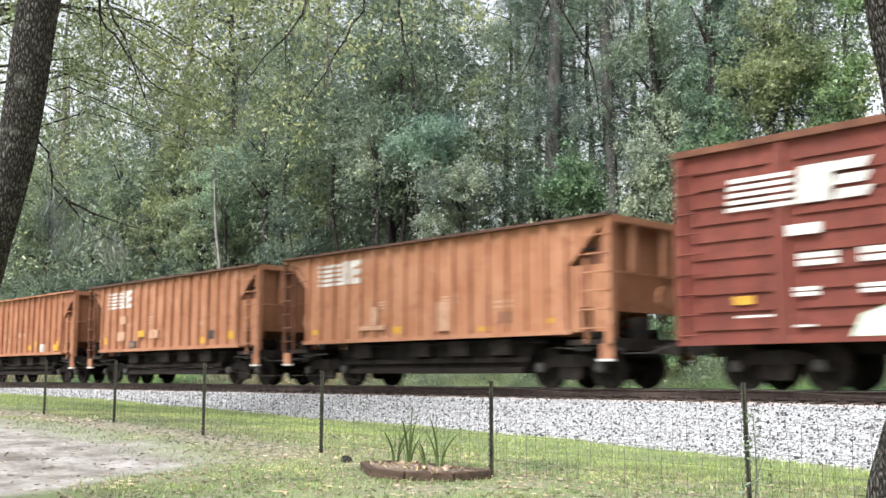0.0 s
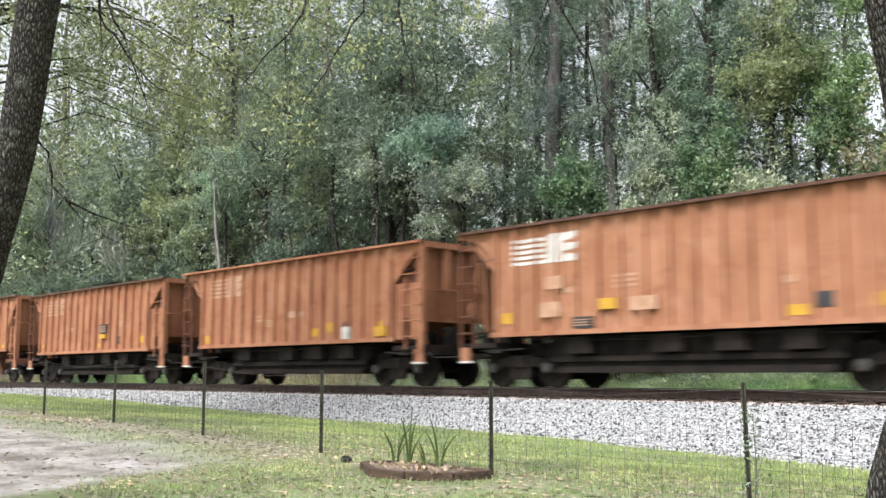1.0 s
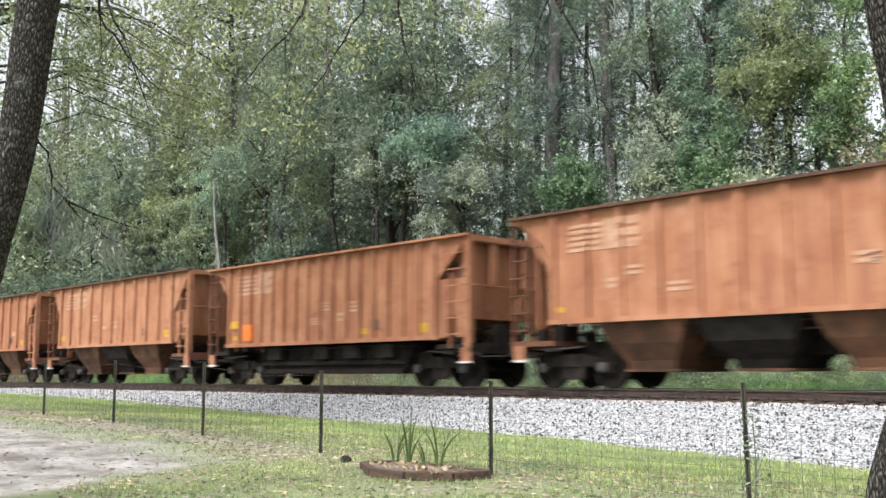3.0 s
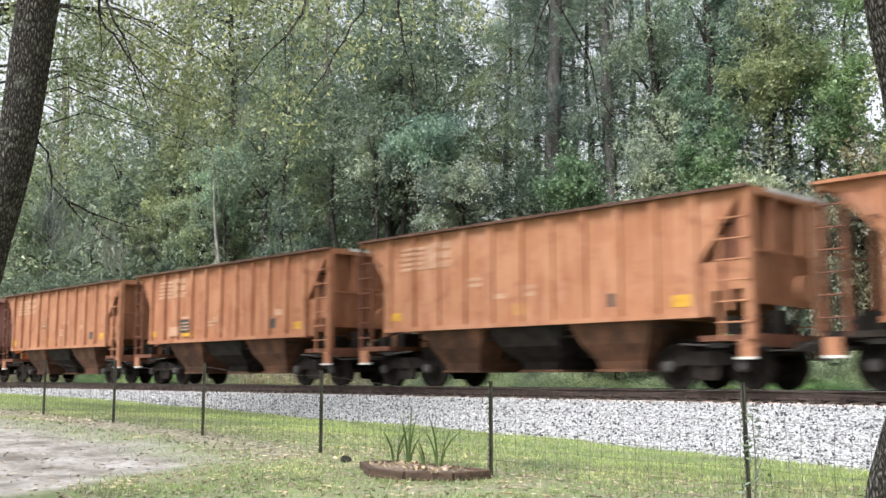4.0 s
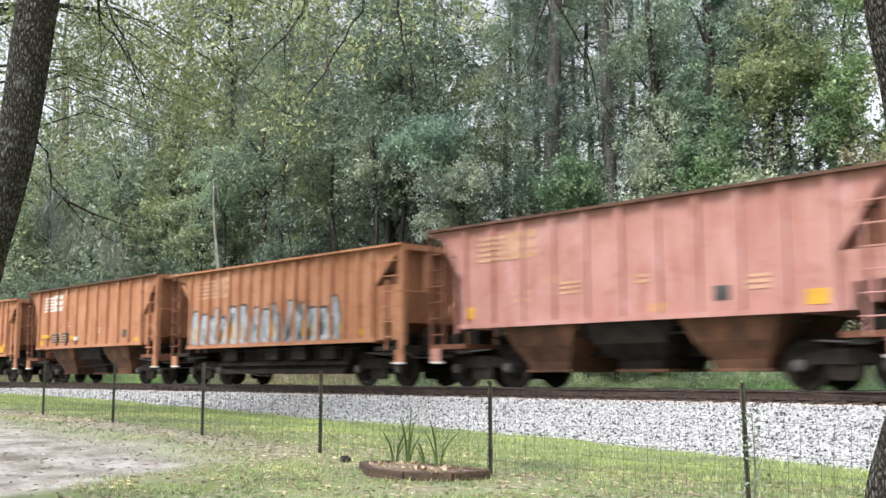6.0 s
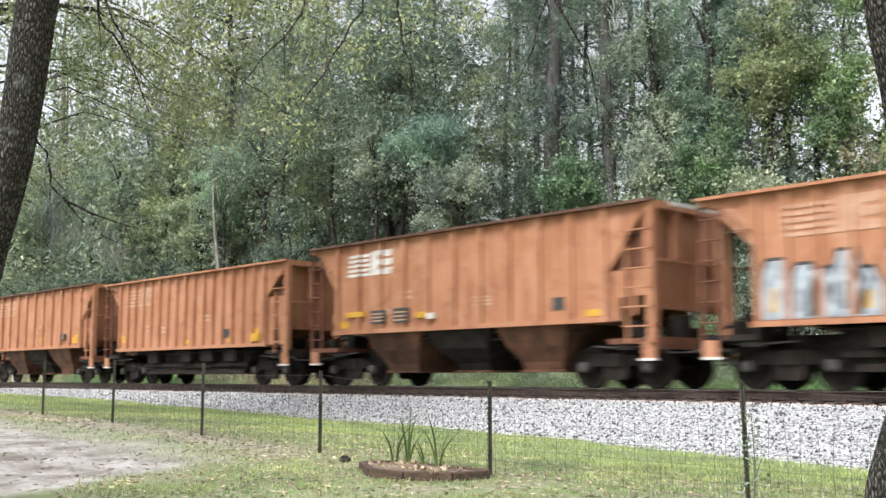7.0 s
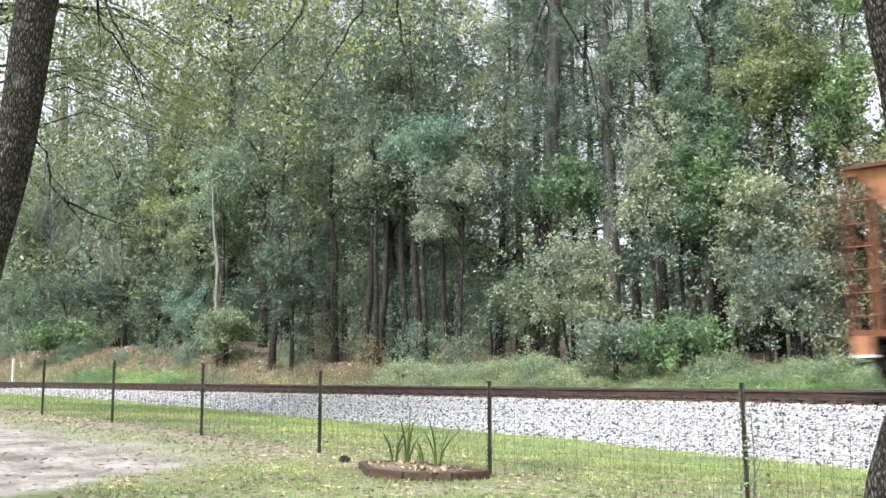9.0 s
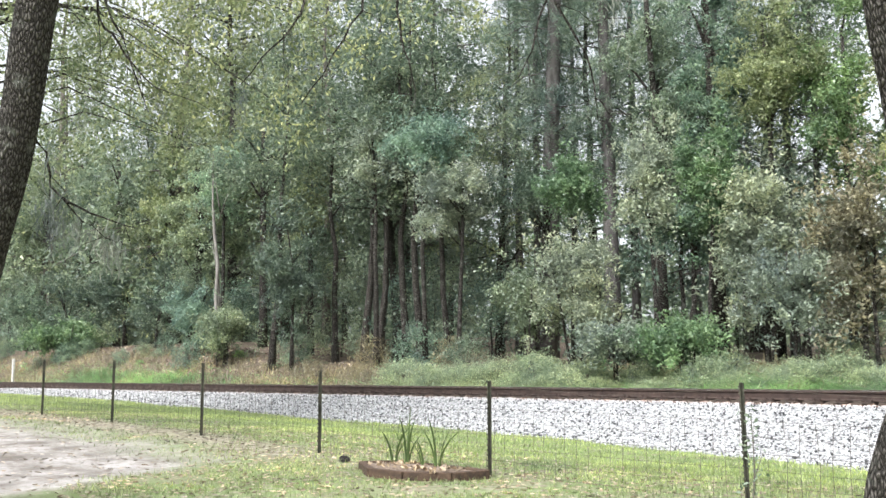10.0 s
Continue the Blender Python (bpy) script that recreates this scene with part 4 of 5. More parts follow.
def bush(name, label, seed, radius, height, leaf, clumps, per, length, width, bark=BARKG):
    rng = np.random.default_rng(seed)
    t = tagged(new(name), label, "bush", "undergrowth at the wood's edge")
    for i in range(6):
        a = rng.uniform(0, 6.28)
        o = radius * rng.uniform(0.3, 0.8)
        bm = bmesh.new()
        tube(bm, [(0.1 * math.cos(a), 0.1 * math.sin(a), -0.2), (o * 0.4 * math.cos(a), o * 0.4 * math.sin(a), height * 0.5), (o * math.cos(a), o * math.sin(a), height * rng.uniform(0.6, 1.05))], [0.03, 0.02, 0.008], 5)
        part("stem", bm, bark, t)
    a, h = rng.uniform(0, 6.28, clumps), rng.uniform(0.02, 1.0, clumps)
    rr = radius * np.sqrt(np.clip(1 - (h - 0.25) ** 2 * 1.6, 0.05, 1)) * rng.uniform(0.45, 1.0, clumps)
    c = np.stack([rr * np.cos(a), rr * np.sin(a), h * height], axis=1)
    c += rng.normal(0, 0.12 * radius, c.shape)
    crown = new("foliage", quads("foliage", leaf_points(rng, c, (0.2, 0.2, 0.12), per, length, width, 0.3), leaf, 3))
    crown.parent = t
    return t


def lobed(label, seed, x, y, low, high, radius, leaf, trunk_r=0.1, top=None, leaf_n=8000, length=0.135, width=0.072, lobes=15, stems=1, bark=None, moss=0, name="broadleaf_tree", flat=0.8, droop=0.6, lean=0.0):
    """A tree whose crown, between two heights, is a heap of rounded leafy lobes with shade and gaps between them."""
    rng = np.random.default_rng(seed)
    t = tagged(new(name), label, "tree", "trees of the wood")
    g = ground_z(x, y)
    t.location = (x, y, g)
    low, high = low - g, high - g
    bm = bmesh.new()
    lines = []
    for i in range(stems):
        b = rng.normal(0, 0.3, 2) if stems > 1 else np.zeros(2)
        e = rng.normal(0, radius * 0.2, 2) + (lean, 0)
        z = (top - g) if top else low + (high - low) * 0.8
        line = [Vector((b[0] + e[0] * f ** 1.5 + rng.normal(0, 0.06) * f, b[1] + e[1] * f ** 1.5 + rng.normal(0, 0.06) * f, -0.3 + (z + 0.3) * f)) for f in np.linspace(0, 1, 7)]
        tube(bm, line, [trunk_r * (1.25 if k == 0 else 1 - 0.1 * k) for k in range(7)], 8)
        lines.append(line)
    u = rng.normal(0, 1, (lobes, 3))
    u /= np.linalg.norm(u, axis=1)[:, None]
    u *= rng.uniform(0.3, 1.3, (lobes, 1))
    mids = u * (radius * 0.8, radius * 0.7, (high - low) * 0.42) + (lean, 0, (low + high) * 0.5)
    size = rng.uniform(0.16, 0.44, lobes) * min(radius, (high - low) * 0.8)
    for p in mids:
        line = lines[rng.integers(0, stems)]
        a = min(line, key=lambda q: abs(q.z - (p[2] - 0.5 * radius)))
        p = Vector(p)
        tube(bm, [a, a.lerp(p, 0.55) + Vector((0, 0, 0.12 * radius)), p], [trunk_r * 0.35, trunk_r * 0.2, 0.008], 5)
    part("trunk", bm, bark or BARK, t, smooth=True)
    per = 22
    n = int(leaf_n * 1.1) // per
    k = rng.choice(lobes, n, p=size ** 2 / (size ** 2).sum())
    v = rng.normal(0, 1, (n, 3))
    v[:, 2] = v[:, 2] * 0.9 + 0.25
    v /= np.linalg.norm(v, axis=1)[:, None]
    c = mids[k] + v * size[k][:, None] * (1, 1, flat) * rng.uniform(0.55, 1.12, (n, 1))
    loose = rng.random(n) < 0.3
    c[loose] += rng.normal(0, 1, (loose.sum(), 3)) * (radius * 0.3, radius * 0.3, (high - low) * 0.2)
    crown = new("crown", quads("crown", leaf_points(rng, c, (0.13, 0.13, 0.12), per, length, width, droop), leaf, 3))
    crown.parent = t
    if moss:
        m = new("hanging_moss", quads("hanging_moss", moss_strands(rng, mids[rng.integers(0, lobes, moss)] + rng.normal(0, 0.5, (moss, 3)), 80, 1.6), MOSS))
        m.parent = t
        tagged(m, "grey-green hanging moss", kind="stuff")
    return t


def put(x, y, turn=0.0, size=1.0, sink=0.1, tall=1.0):
    return Matrix.Translation((x, y, ground_z(x, y) - sink)) @ Matrix.Rotation(turn, 4, "Z") @ Matrix.Diagonal((size, size, size * tall, 1))


OAKS = [tree("broadleaf_tree", "tall broadleaf tree with airy grey-green foliage", 11, 21, 4.8, 0.22, 2.5, LEAF_A, BARKG, 250, 44, 0.20, 0.10, 24, 0.6, (0.23, 0.23, 0.21), moss=8),
        tree("broadleaf_tree", "tall broadleaf tree with yellow-green upper leaves", 12, 23, 4.8, 0.24, 4.5, LEAF_C, BARK, 250, 44, 0.19, 0.10, 24, 0.6, (0.23, 0.23, 0.21), moss=8),
        tree("broadleaf_tree", "broadleaf tree with dark dense leaves", 13, 17, 4.2, 0.2, 2.0, LEAF_D, BARK, 240, 44, 0.20, 0.10, 20, 0.6, (0.23, 0.23, 0.21)),
        tree("broadleaf_tree", "broadleaf tree with blue-green drooping sprays", 14, 15, 3.8, 0.17, 1.2, LEAF_B, BARKG, 240, 44, 0.19, 0.095, 20, 0.7, (0.23, 0.23, 0.22)),
        tree("slender_tree", "slender dark-stemmed tree with a thin high crown", 15, 14, 2.6, 0.15, 6.5, LEAF_D, BARK, 110, 40, 0.17, 0.08, 12, 0.6, (0.23, 0.23, 0.21)),
        tree("broadleaf_tree", "tall open broadleaf tree with pale leaves", 16, 20, 4.4, 0.22, 5.5, LEAF_A, BARK, 230, 44, 0.20, 0.10, 22, 0.6, (0.23, 0.23, 0.21))]
DEEP = [tree("deep_wood_tree", "tall tree standing deep in the wood", 17, 25, 5.4, 0.22, 2.0, LEAF_D, BARK, 180, 42, 0.30, 0.14, 22, 0.5, (0.23, 0.23, 0.21)),
        tree("deep_wood_tree", "pale leafy tree deep in the wood", 18, 23, 5.2, 0.2, 2.0, LEAF_A, BARK, 180, 42, 0.30, 0.14, 22, 0.5, (0.23, 0.23, 0.21))]
THICKET = [tree("understorey_tree", "low leafy understorey tree of grey-green leaves", 19, 6.5, 2.3, 0.07, 0.3, LEAF_A, BARK, 130, 40, 0.13, 0.07, 16, 0.6, (0.25, 0.25, 0.22)),
           tree("understorey_tree", "low vine-hung understorey tree, blue-green", 20, 5.5, 2.1, 0.06, 0.3, LEAF_B, BARK, 130, 40, 0.13, 0.07, 16, 0.6, (0.25, 0.25, 0.22))]
PINES = [pine("pine_tree", "tall pine with a straight brown trunk", 21, 27, 0.43, 9.5, 820, 30, (1.05, 0.0)),
         pine("pine_tree", "tall slim pine with dark needles", 22, 24, 0.2, 7, 560, 30)]
BUSHES = [bush("bush", "leafy green bush at the wood's edge", 31, 1.5, 1.9, LEAF_A, 120, 26, 0.13, 0.07),
          bush("bush", "low bush covered in blue-green vines", 32, 1.6, 2.2, LEAF_B, 120, 26, 0.13, 0.08),
          bush("bush", "bright green leafy weeds and bush", 33, 1.3, 1.5, WEED, 110, 24, 0.12, 0.07),
          bush("verge_herb", "low pale leafy weeds on the verge", 35, 1.3, 1.2, HERB, 150, 30, 0.10, 0.05),
          bush("dry_brush", "tangle of dry brown brush", 34, 1.4, 1.5, BRUSH, 110, 20, 0.16, 0.03)]
rng = random.Random(8)
used = set()


def plant(ob, x, y, turn=None, size=1.0, tall=1.0):
    turn = rng.uniform(0, 6.28) if turn is None else turn
    m = put(x, y, turn, size, 0.1, tall)
    if ob not in used:
        used.add(ob)
        ob.matrix_basis = m
        return ob
    return copy_thing(ob, m)


# the trees that stand out, from the right of the wood's edge to its left
plant(PINES[0], -27.75, 32.0, 0.0, 1.0)
plant(PINES[0], -24.55, 32.3, 2.6, 0.82)
for x, y, turn, size in ((-29.6, 33.5, 0.6, 0.95), (-31.6, 34.5, 2.0, 1.05), (-16.3, 31.0, 0.4, 0.8), (-15.5, 31.4, 3.4, 0.72), (-20.4, 33.5, 1.2, 1.0), (-25.8, 35.5, 4.0, 1.1)):
    plant(PINES[1], x, y, turn, size)
lobed("round bright green small tree by the tall pine", 46, -23.1, 28.0, 7.0, 9.6, 1.15, LEAF_G, 0.07, leaf_n=7500)
lobed("pale olive small tree at the wood's edge", 45, -19.2, 27.5, 6.2, 9.9, 1.35, PALE, 0.09, leaf_n=9000)
lobed("round bright green tree top hung with vines", 44, -17.2, 27.4, 6.2, 9.3, 1.15, LEAF_G, 0.09, leaf_n=9000)
lobed("vine-hung tree of pale grey-green leaves", 48, -15.6, 27.7, 3.4, 7.4, 1.6, PALE, 0.1, leaf_n=10000, stems=2)
lobed("blue-green leafy tree over a dark hollow", 53, -18.3, 28.4, 5.0, 7.2, 1.6, LEAF_B, 0.1, leaf_n=8000, stems=3)
lobed("tall trunk wrapped in dark climbing vines", 54, -18.4, 30.0, 8.0, 17.5, 1.25, LEAF_B, 0.24, 18.0, 15000, lobes=20)
lobed("tall grey-green tree behind the edge", 55, -21.3, 31.0, 8.6, 16.5, 2.0, LEAF_A, 0.2, 16.5, 15000, lobes=18, moss=4)
lobed("tall tree with pale yellowish leaves", 56, -15.7, 29.0, 8.6, 14.0, 1.5, LEAF_C, 0.13, leaf_n=11000, lobes=20)
lobed("tall fresh green tree among thin trunks", 57, -13.9, 30.0, 7.2, 13.5, 1.4, LEAF_G, 0.13, leaf_n=11000, lobes=20)
lobed("tall leafy tree with pale green leaves", 58, -11.4, 29.2, 6.5, 13.5, 1.7, LEAF_C, 0.15, leaf_n=12000, lobes=20)
lobed("thicket with browned dry leaves", 49, -12.2, 27.0, 2.2, 7.6, 1.4, BRUSH, 0.07, leaf_n=10000, stems=4, lobes=22, name="thicket_tree")
lobed("olive thicket tangled with vines", 59, -13.9, 26.8, 2.0, 5.8, 1.5, PALE, 0.06, leaf_n=10000, stems=4, lobes=20, name="thicket_tree")
lobed("thicket of pale leaves before the pine trunk", 47, -22.2, 27.0, 2.8, 6.4, 1.45, PALE, 0.06, leaf_n=10000, stems=3, lobes=20, name="thicket_tree")
lobed("brushy thicket of grey-green leaves", 60, -24.6, 27.6, 2.6, 5.4, 1.3, LEAF_A, 0.05, leaf_n=7000, stems=3, name="thicket_tree")
lobed("low bush of pale green leaves by the verge", 52, -19.5, 26.0, 1.9, 3.3, 1.35, PALE, 0.03, leaf_n=7000, stems=5, lobes=20, name="verge_bush")
lobed("low fresh green bush by the verge", 61, -17.0, 26.0, 1.7, 3.2, 1.5, LEAF_G, 0.03, leaf_n=7000, stems=5, lobes=20, name="verge_bush")
lobed("tree top draped in blue-green vines", 41, -30.2, 27.4, 9.9, 12.0, 1.8, VINE, 0.12, leaf_n=10000, lobes=24, flat=0.6)
lobed("pale grey-green spreading small tree", 42, -33.6, 27.7, 9.9, 12.2, 2.0, PALE, 0.13, leaf_n=10000, flat=0.55)
lobed("low spreading tree with pale blue-green leaves", 43, -28.6, 27.7, 7.0, 9.7, 1.8, PALE, 0.11, leaf_n=10000, flat=0.55)
lobed("dark tall tree over the slim trunks", 62, -35.5, 30.5, 9.5, 15.5, 2.6, LEAF_D, 0.2, leaf_n=12000, lobes=16, moss=4)
lobed("dark mossy tree between pines and edge", 63, -27.6, 31.0, 6.5, 11.0, 2.2, LEAF_D, 0.16, leaf_n=8000, lobes=13, moss=4)
lobed("dense dark green drooping small tree", 50, -38.9, 27.0, 2.9, 9.0, 1.45, LEAF_D, 0.1, leaf_n=13000, lobes=18, droop=1.0)
lobed("dark-crowned tree with a thick straight trunk", 64, -45.9, 30.0, 11.2, 15.5, 2.3, LEAF_D, 0.24, 15.0, 10000, lobes=14, moss=3)
lobed("olive-green tree with hanging moss", 65, -41.6, 30.0, 7.5, 15.0, 2.0, LEAF_C, 0.18, leaf_n=13000, lobes=18, moss=6)
lobed("soft blue-green tree behind the slim pale trunk", 66, -48.4, 29.0, 9.8, 14.2, 1.8, VINE, 0.13, leaf_n=11000, lobes=20)
lobed("rounded bush of teal leaves on the bank", 51, -48.1, 27.0, 3.2, 6.1, 1.4, VINE, 0.05, leaf_n=8000, stems=4, name="thicket_tree")
lobed("grey-green bush at the foot of the pale trunk", 67, -44.2, 26.9, 2.8, 5.2, 1.5, LEAF_A, 0.05, leaf_n=7000, stems=4, name="thicket_tree")
lobed("vine-covered bush spilling down the bank", 68, -64.5, 27.0, 2.6, 5.4, 2.6, LEAF_G, 0.06, leaf_n=8000, length=0.2, width=0.1, stems=5, name="thicket_tree")
for i, (x, y, low, high, r, k) in enumerate(((-52.5, 30.0, 6.0, 16.0, 2.6, 0), (-57.5, 30.5, 6.5, 19.0, 2.8, 1), (-63.0, 30.0, 7.5, 18.5, 3.0, 0), (-70.0, 31.0, 7.0, 18.0, 3.4, 2), (-78.0, 31.0, 7.0, 18.5, 3.6, 2), (-87.0, 32.0, 7.0, 19.5, 4.0, 0))):
    lobed("tall mossy tree with drooping leaves on the bank", 70 + i, x, y, low, high, r, (LEAF_A, LEAF_C, LEAF_D)[k], 0.22, leaf_n=13000, length=0.19, width=0.1, lobes=20, moss=9, droop=0.9)

for i, (x, y, r) in enumerate(((-54.5, 29.0, 2.0), (-60.5, 29.2, 2.2), (-67.5, 29.5, 2.6), (-76.0, 30.0, 3.0))):
    lobed("dark leafy understorey tree on the bank", 90 + i, x, y, 3.6, 8.5, r, LEAF_D, 0.1, leaf_n=8000, length=0.17, width=0.09, lobes=16, stems=2, moss=4, name="understorey_tree")
for x, y, k in ((-47.0, 35.0, 0), (-41.5, 36.0, 2), (-53.0, 36.0, 0)):
    plant(OAKS[k], x, y, None, 1.22)

# dry brush and low growth about the feet of the slim trunks
edge = random.Random(63)
x = -35.6
while x < -24.6:
    plant(BUSHES[4], x, 25.9 + edge.uniform(-0.25, 0.25), edge.uniform(0, 6.28), edge.uniform(0.42, 0.68), edge.uniform(0.8, 1.25))
    x += edge.uniform(0.9, 1.4)
for x, y, k, size, tall in ((-33.9, 27.6, 4, 1.0, 1.3), (-30.6, 27.4, 1, 0.7, 1.2), (-28.9, 27.5, 4, 0.9, 1.4), (-26.0, 26.2, 4, 0.8, 1.3), (-24.3, 26.0, 4, 0.75, 1.2), (-27.4, 26.9, 0, 0.6, 1.1)):
    plant(BUSHES[k], x, y, edge.uniform(0, 6.28), size, tall)
for x, y, k, size in ((-37.0, 30.4, 0, 0.9), (-34.6, 31.0, 1, 0.95), (-32.4, 30.2, 0, 0.8), (-30.2, 31.2, 1, 0.9)):
    plant(THICKET[k], x, y, edge.uniform(0, 6.28), size)

# leafy weeds that hide the trunks' feet along the open verge
x = -29.5
while x < -7.0:
    plant(BUSHES[edge.choice((3, 3, 3, 3, 0))], x, edge.uniform(25.0, 26.3), edge.uniform(0, 6.28), edge.uniform(0.45, 0.85), edge.uniform(0.8, 1.4))
    x += edge.uniform(0.6, 1.1)

# slim pale trunk that leans at the wood's edge
slim = tagged(new("slim_pale_tree"), "slim pale-barked leaning tree at the wood's edge", "tree", "trees of the wood")
slim.location = (-45.6, 27.0, ground_z(-45.6, 27.0))
bm = bmesh.new()
line = [(0.35, 0, -0.3), (0.2, 0, 1.5), (-0.1, 0, 3.2), (-0.15, 0.1, 5.0), (-0.6, 0.1, 6.6), (-1.0, 0.2, 8.2), (-1.1, 0.2, 11.0)]
tube(bm, line, [0.13, 0.115, 0.1, 0.09, 0.075, 0.06, 0.02], 8)
tube(bm, [(0.2, 0.3, -0.3), (-0.3, 0.3, 3.0), (-0.75, 0.35, 5.5), (-1.3, 0.4, 8.5)], [0.12, 0.1, 0.08, 0.03], 7)
for a, b in (((0.05, 0.05, 4.2), (-0.8, 0.1, 6.2)), ((-0.2, 0.1, 7.2), (0.7, 0.2, 9.0)), ((-0.25, 0.15, 8.0), (-1.1, 0.3, 9.8))):
    tube(bm, [a, Vector(a).lerp(Vector(b), 0.5), b], [0.04, 0.025, 0.008], 5)
part("trunk", bm, PALEB, slim, smooth=True)
rg = np.random.default_rng(77)
c = np.array([(-0.8, 0.1, 6.3), (0.7, 0.2, 9.1), (-1.1, 0.3, 9.9), (-0.2, 0.2, 10.9)])
c = np.repeat(c, 9, axis=0) + rg.normal(0, 0.55, (36, 3))
o = new("crown", quads("crown", leaf_quads(rg, c, (0.3, 0.3, 0.14), 36, 0.17, 0.08, 0.3), LEAF_A))
o.parent = slim

# the wood in rows, deeper and deeper; the camera's sightline to the tall pine is kept clear
ROWS = ((30.5, 4.7, -8, 8, [OAKS[i] for i in (0, 3, 5)]), (35.5, 4.9, -112, 8, [OAKS[i] for i in (0, 1, 5, 3, 2)]),
        (42.0, 5.0, -124, 10, DEEP), (49.0, 6.2, -140, 12, DEEP))
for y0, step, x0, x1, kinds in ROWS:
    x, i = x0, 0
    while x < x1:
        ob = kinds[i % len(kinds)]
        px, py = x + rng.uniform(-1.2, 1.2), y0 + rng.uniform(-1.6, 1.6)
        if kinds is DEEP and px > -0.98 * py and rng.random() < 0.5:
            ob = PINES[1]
        # bearings from the camera along which trees are thinned to show sky
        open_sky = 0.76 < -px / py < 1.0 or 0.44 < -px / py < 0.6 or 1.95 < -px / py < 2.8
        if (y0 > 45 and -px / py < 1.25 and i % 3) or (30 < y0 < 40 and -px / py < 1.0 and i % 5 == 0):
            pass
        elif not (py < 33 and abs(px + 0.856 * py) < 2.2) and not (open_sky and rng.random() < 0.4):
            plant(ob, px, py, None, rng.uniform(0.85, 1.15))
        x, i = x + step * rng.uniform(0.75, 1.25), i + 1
for x, y in ((-38.2, 29.0), (-36.9, 30.6), (-35.4, 29.4), (-35.9, 28.8), (-34.5, 28.5), (-33.2, 29.0), (-31.9, 28.7), (-30.7, 29.2), (-40.4, 26.9)):
    plant(OAKS[4], x, y, None, rng.uniform(0.9, 1.15))
for i in range(9):
    plant(rng.choice(PINES), rng.uniform(-95, 6), rng.uniform(36, 50), None, rng.uniform(0.85, 1.15))
for x, y, k in ((-60, 32, 0), (-82, 33, 0), (-54, 33, 1)):
    plant(OAKS[k], x, y, None, 1.5)
# undergrowth: along the edge, and higher thicket behind it
for i in range(44):
    x = rng.uniform(-84, 4)
    if -37.5 < x < -27.5:
        if rng.random() < 0.6:
            plant(BUSHES[4], x, rng.uniform(26.2, 29.0), None, rng.uniform(0.5, 0.9))
        continue
    kind = BUSHES[rng.choice((0, 1, 1, 2, 4))] if x < -24 else BUSHES[rng.choice((0, 3, 2, 3, 4))]
    plant(kind, x, rng.uniform(26.2, 28.0), None, rng.uniform(0.4, 0.8))
for i in range(34):
    x = rng.uniform(-90, 4)
    if not -39 < x < -31:
        plant(THICKET[rng.choice((0, 1, 0))], x, rng.uniform(28.8, 33.5), None, rng.uniform(0.7, 1.1), rng.uniform(0.8, 1.1))

# distant wood that closes the view between the trunks
rg = np.random.default_rng(5)
n_far = 3600
fx, fy = rg.uniform(-230, 60, n_far), rg.uniform(54, 84, n_far)
tall = np.where(fx < -95, 27.0, 13.0)
fz = 2.5 + rg.uniform(0, 1, n_far) ** 1.3 * tall
far = quads("distant_wood", leaf_points(rg, np.stack([fx, fy, fz], axis=1), (1.5, 1.5, 1.2), 34, 0.75, 0.42, 0.5), LEAF_D, 3)
tagged(new("distant_wood", far), "dense far woodland foliage", "wood", kind="stuff")


# ---- grass, weeds, litter ----
def blades(name, label, seed, n, xs_, ys_, height, width, material, keep=None, bend=0.35):
    rng = np.random.default_rng(seed)
    x, y = rng.uniform(*xs_, n), rng.uniform(*ys_, n)
    ok = np.array([keep(a, b) > r for a, b, r in zip(x, y, rng.uniform(0, 1, n))]) if keep else np.ones(n, bool)
    x, y = x[ok], y[ok]
    z = np.array([ground_z(a, b) for a, b in zip(x, y)])
    n = len(x)
    c = np.stack([x, y, z - 0.01], axis=1)
    a = rng.uniform(0, 6.28, n)
    side = np.stack([np.cos(a), np.sin(a), np.zeros(n)], axis=1) * width * rng.uniform(0.6, 1.3, (n, 1))
    h = height * rng.uniform(0.45, 1.2, (n, 1))
    tip = np.concatenate([rng.normal(0, bend, (n, 2)) * h, h * (1.15 - 0.45 * bend)], axis=1)
    ob = new(name, quads(name, np.stack([c - side, c + side, c + tip], axis=1), material, 3))
    return tagged(ob, label, "grass" if "grass" in name else "plants", kind="stuff")


def thin(x, y):
    return (1 - bare(x, y)) * (0.55 + 0.8 * noise.noise((x * 0.9, y * 0.9, 21)) - 0.5 * worn(x, y))


blades("lawn_grass", "short patchy lawn grass", 61, 110000, (-24, -2), (4.5, 12.0), 0.06, 0.008, GRASS, thin)
blades("verge_grass", "brighter grass beside the track bed", 62, 60000, (-46, -2), (9.0, 15.6), 0.075, 0.0095, VERGE, lambda x, y: 0.25 + 0.75 * ease(9.2, 13.2, y + 1.2 * noise.noise((x * 0.6, y * 0.6, 41))))
def green_bank(x, y):
    """Fresh grass: on the open verge to the right, and in one strip by the rails to the left."""
    patch = 0.5 + 0.9 * noise.noise((x * 0.35, y * 0.5, 2))
    strip = ease(-60, -56, x) * ease(-40, -42, x) * ease(26.0, 25.0, y)
    return patch * (0.1 + 1.8 * strip) + ease(-25, -18, x) * ease(26.4, 25.2, y) * (0.8 + 0.4 * patch)


blades("far_verge_weeds", "bright green weeds along the far side", 63, 120000, (-75, 4), (22.6, 26.4), 0.42, 0.024, WEED, green_bank, 1.35)
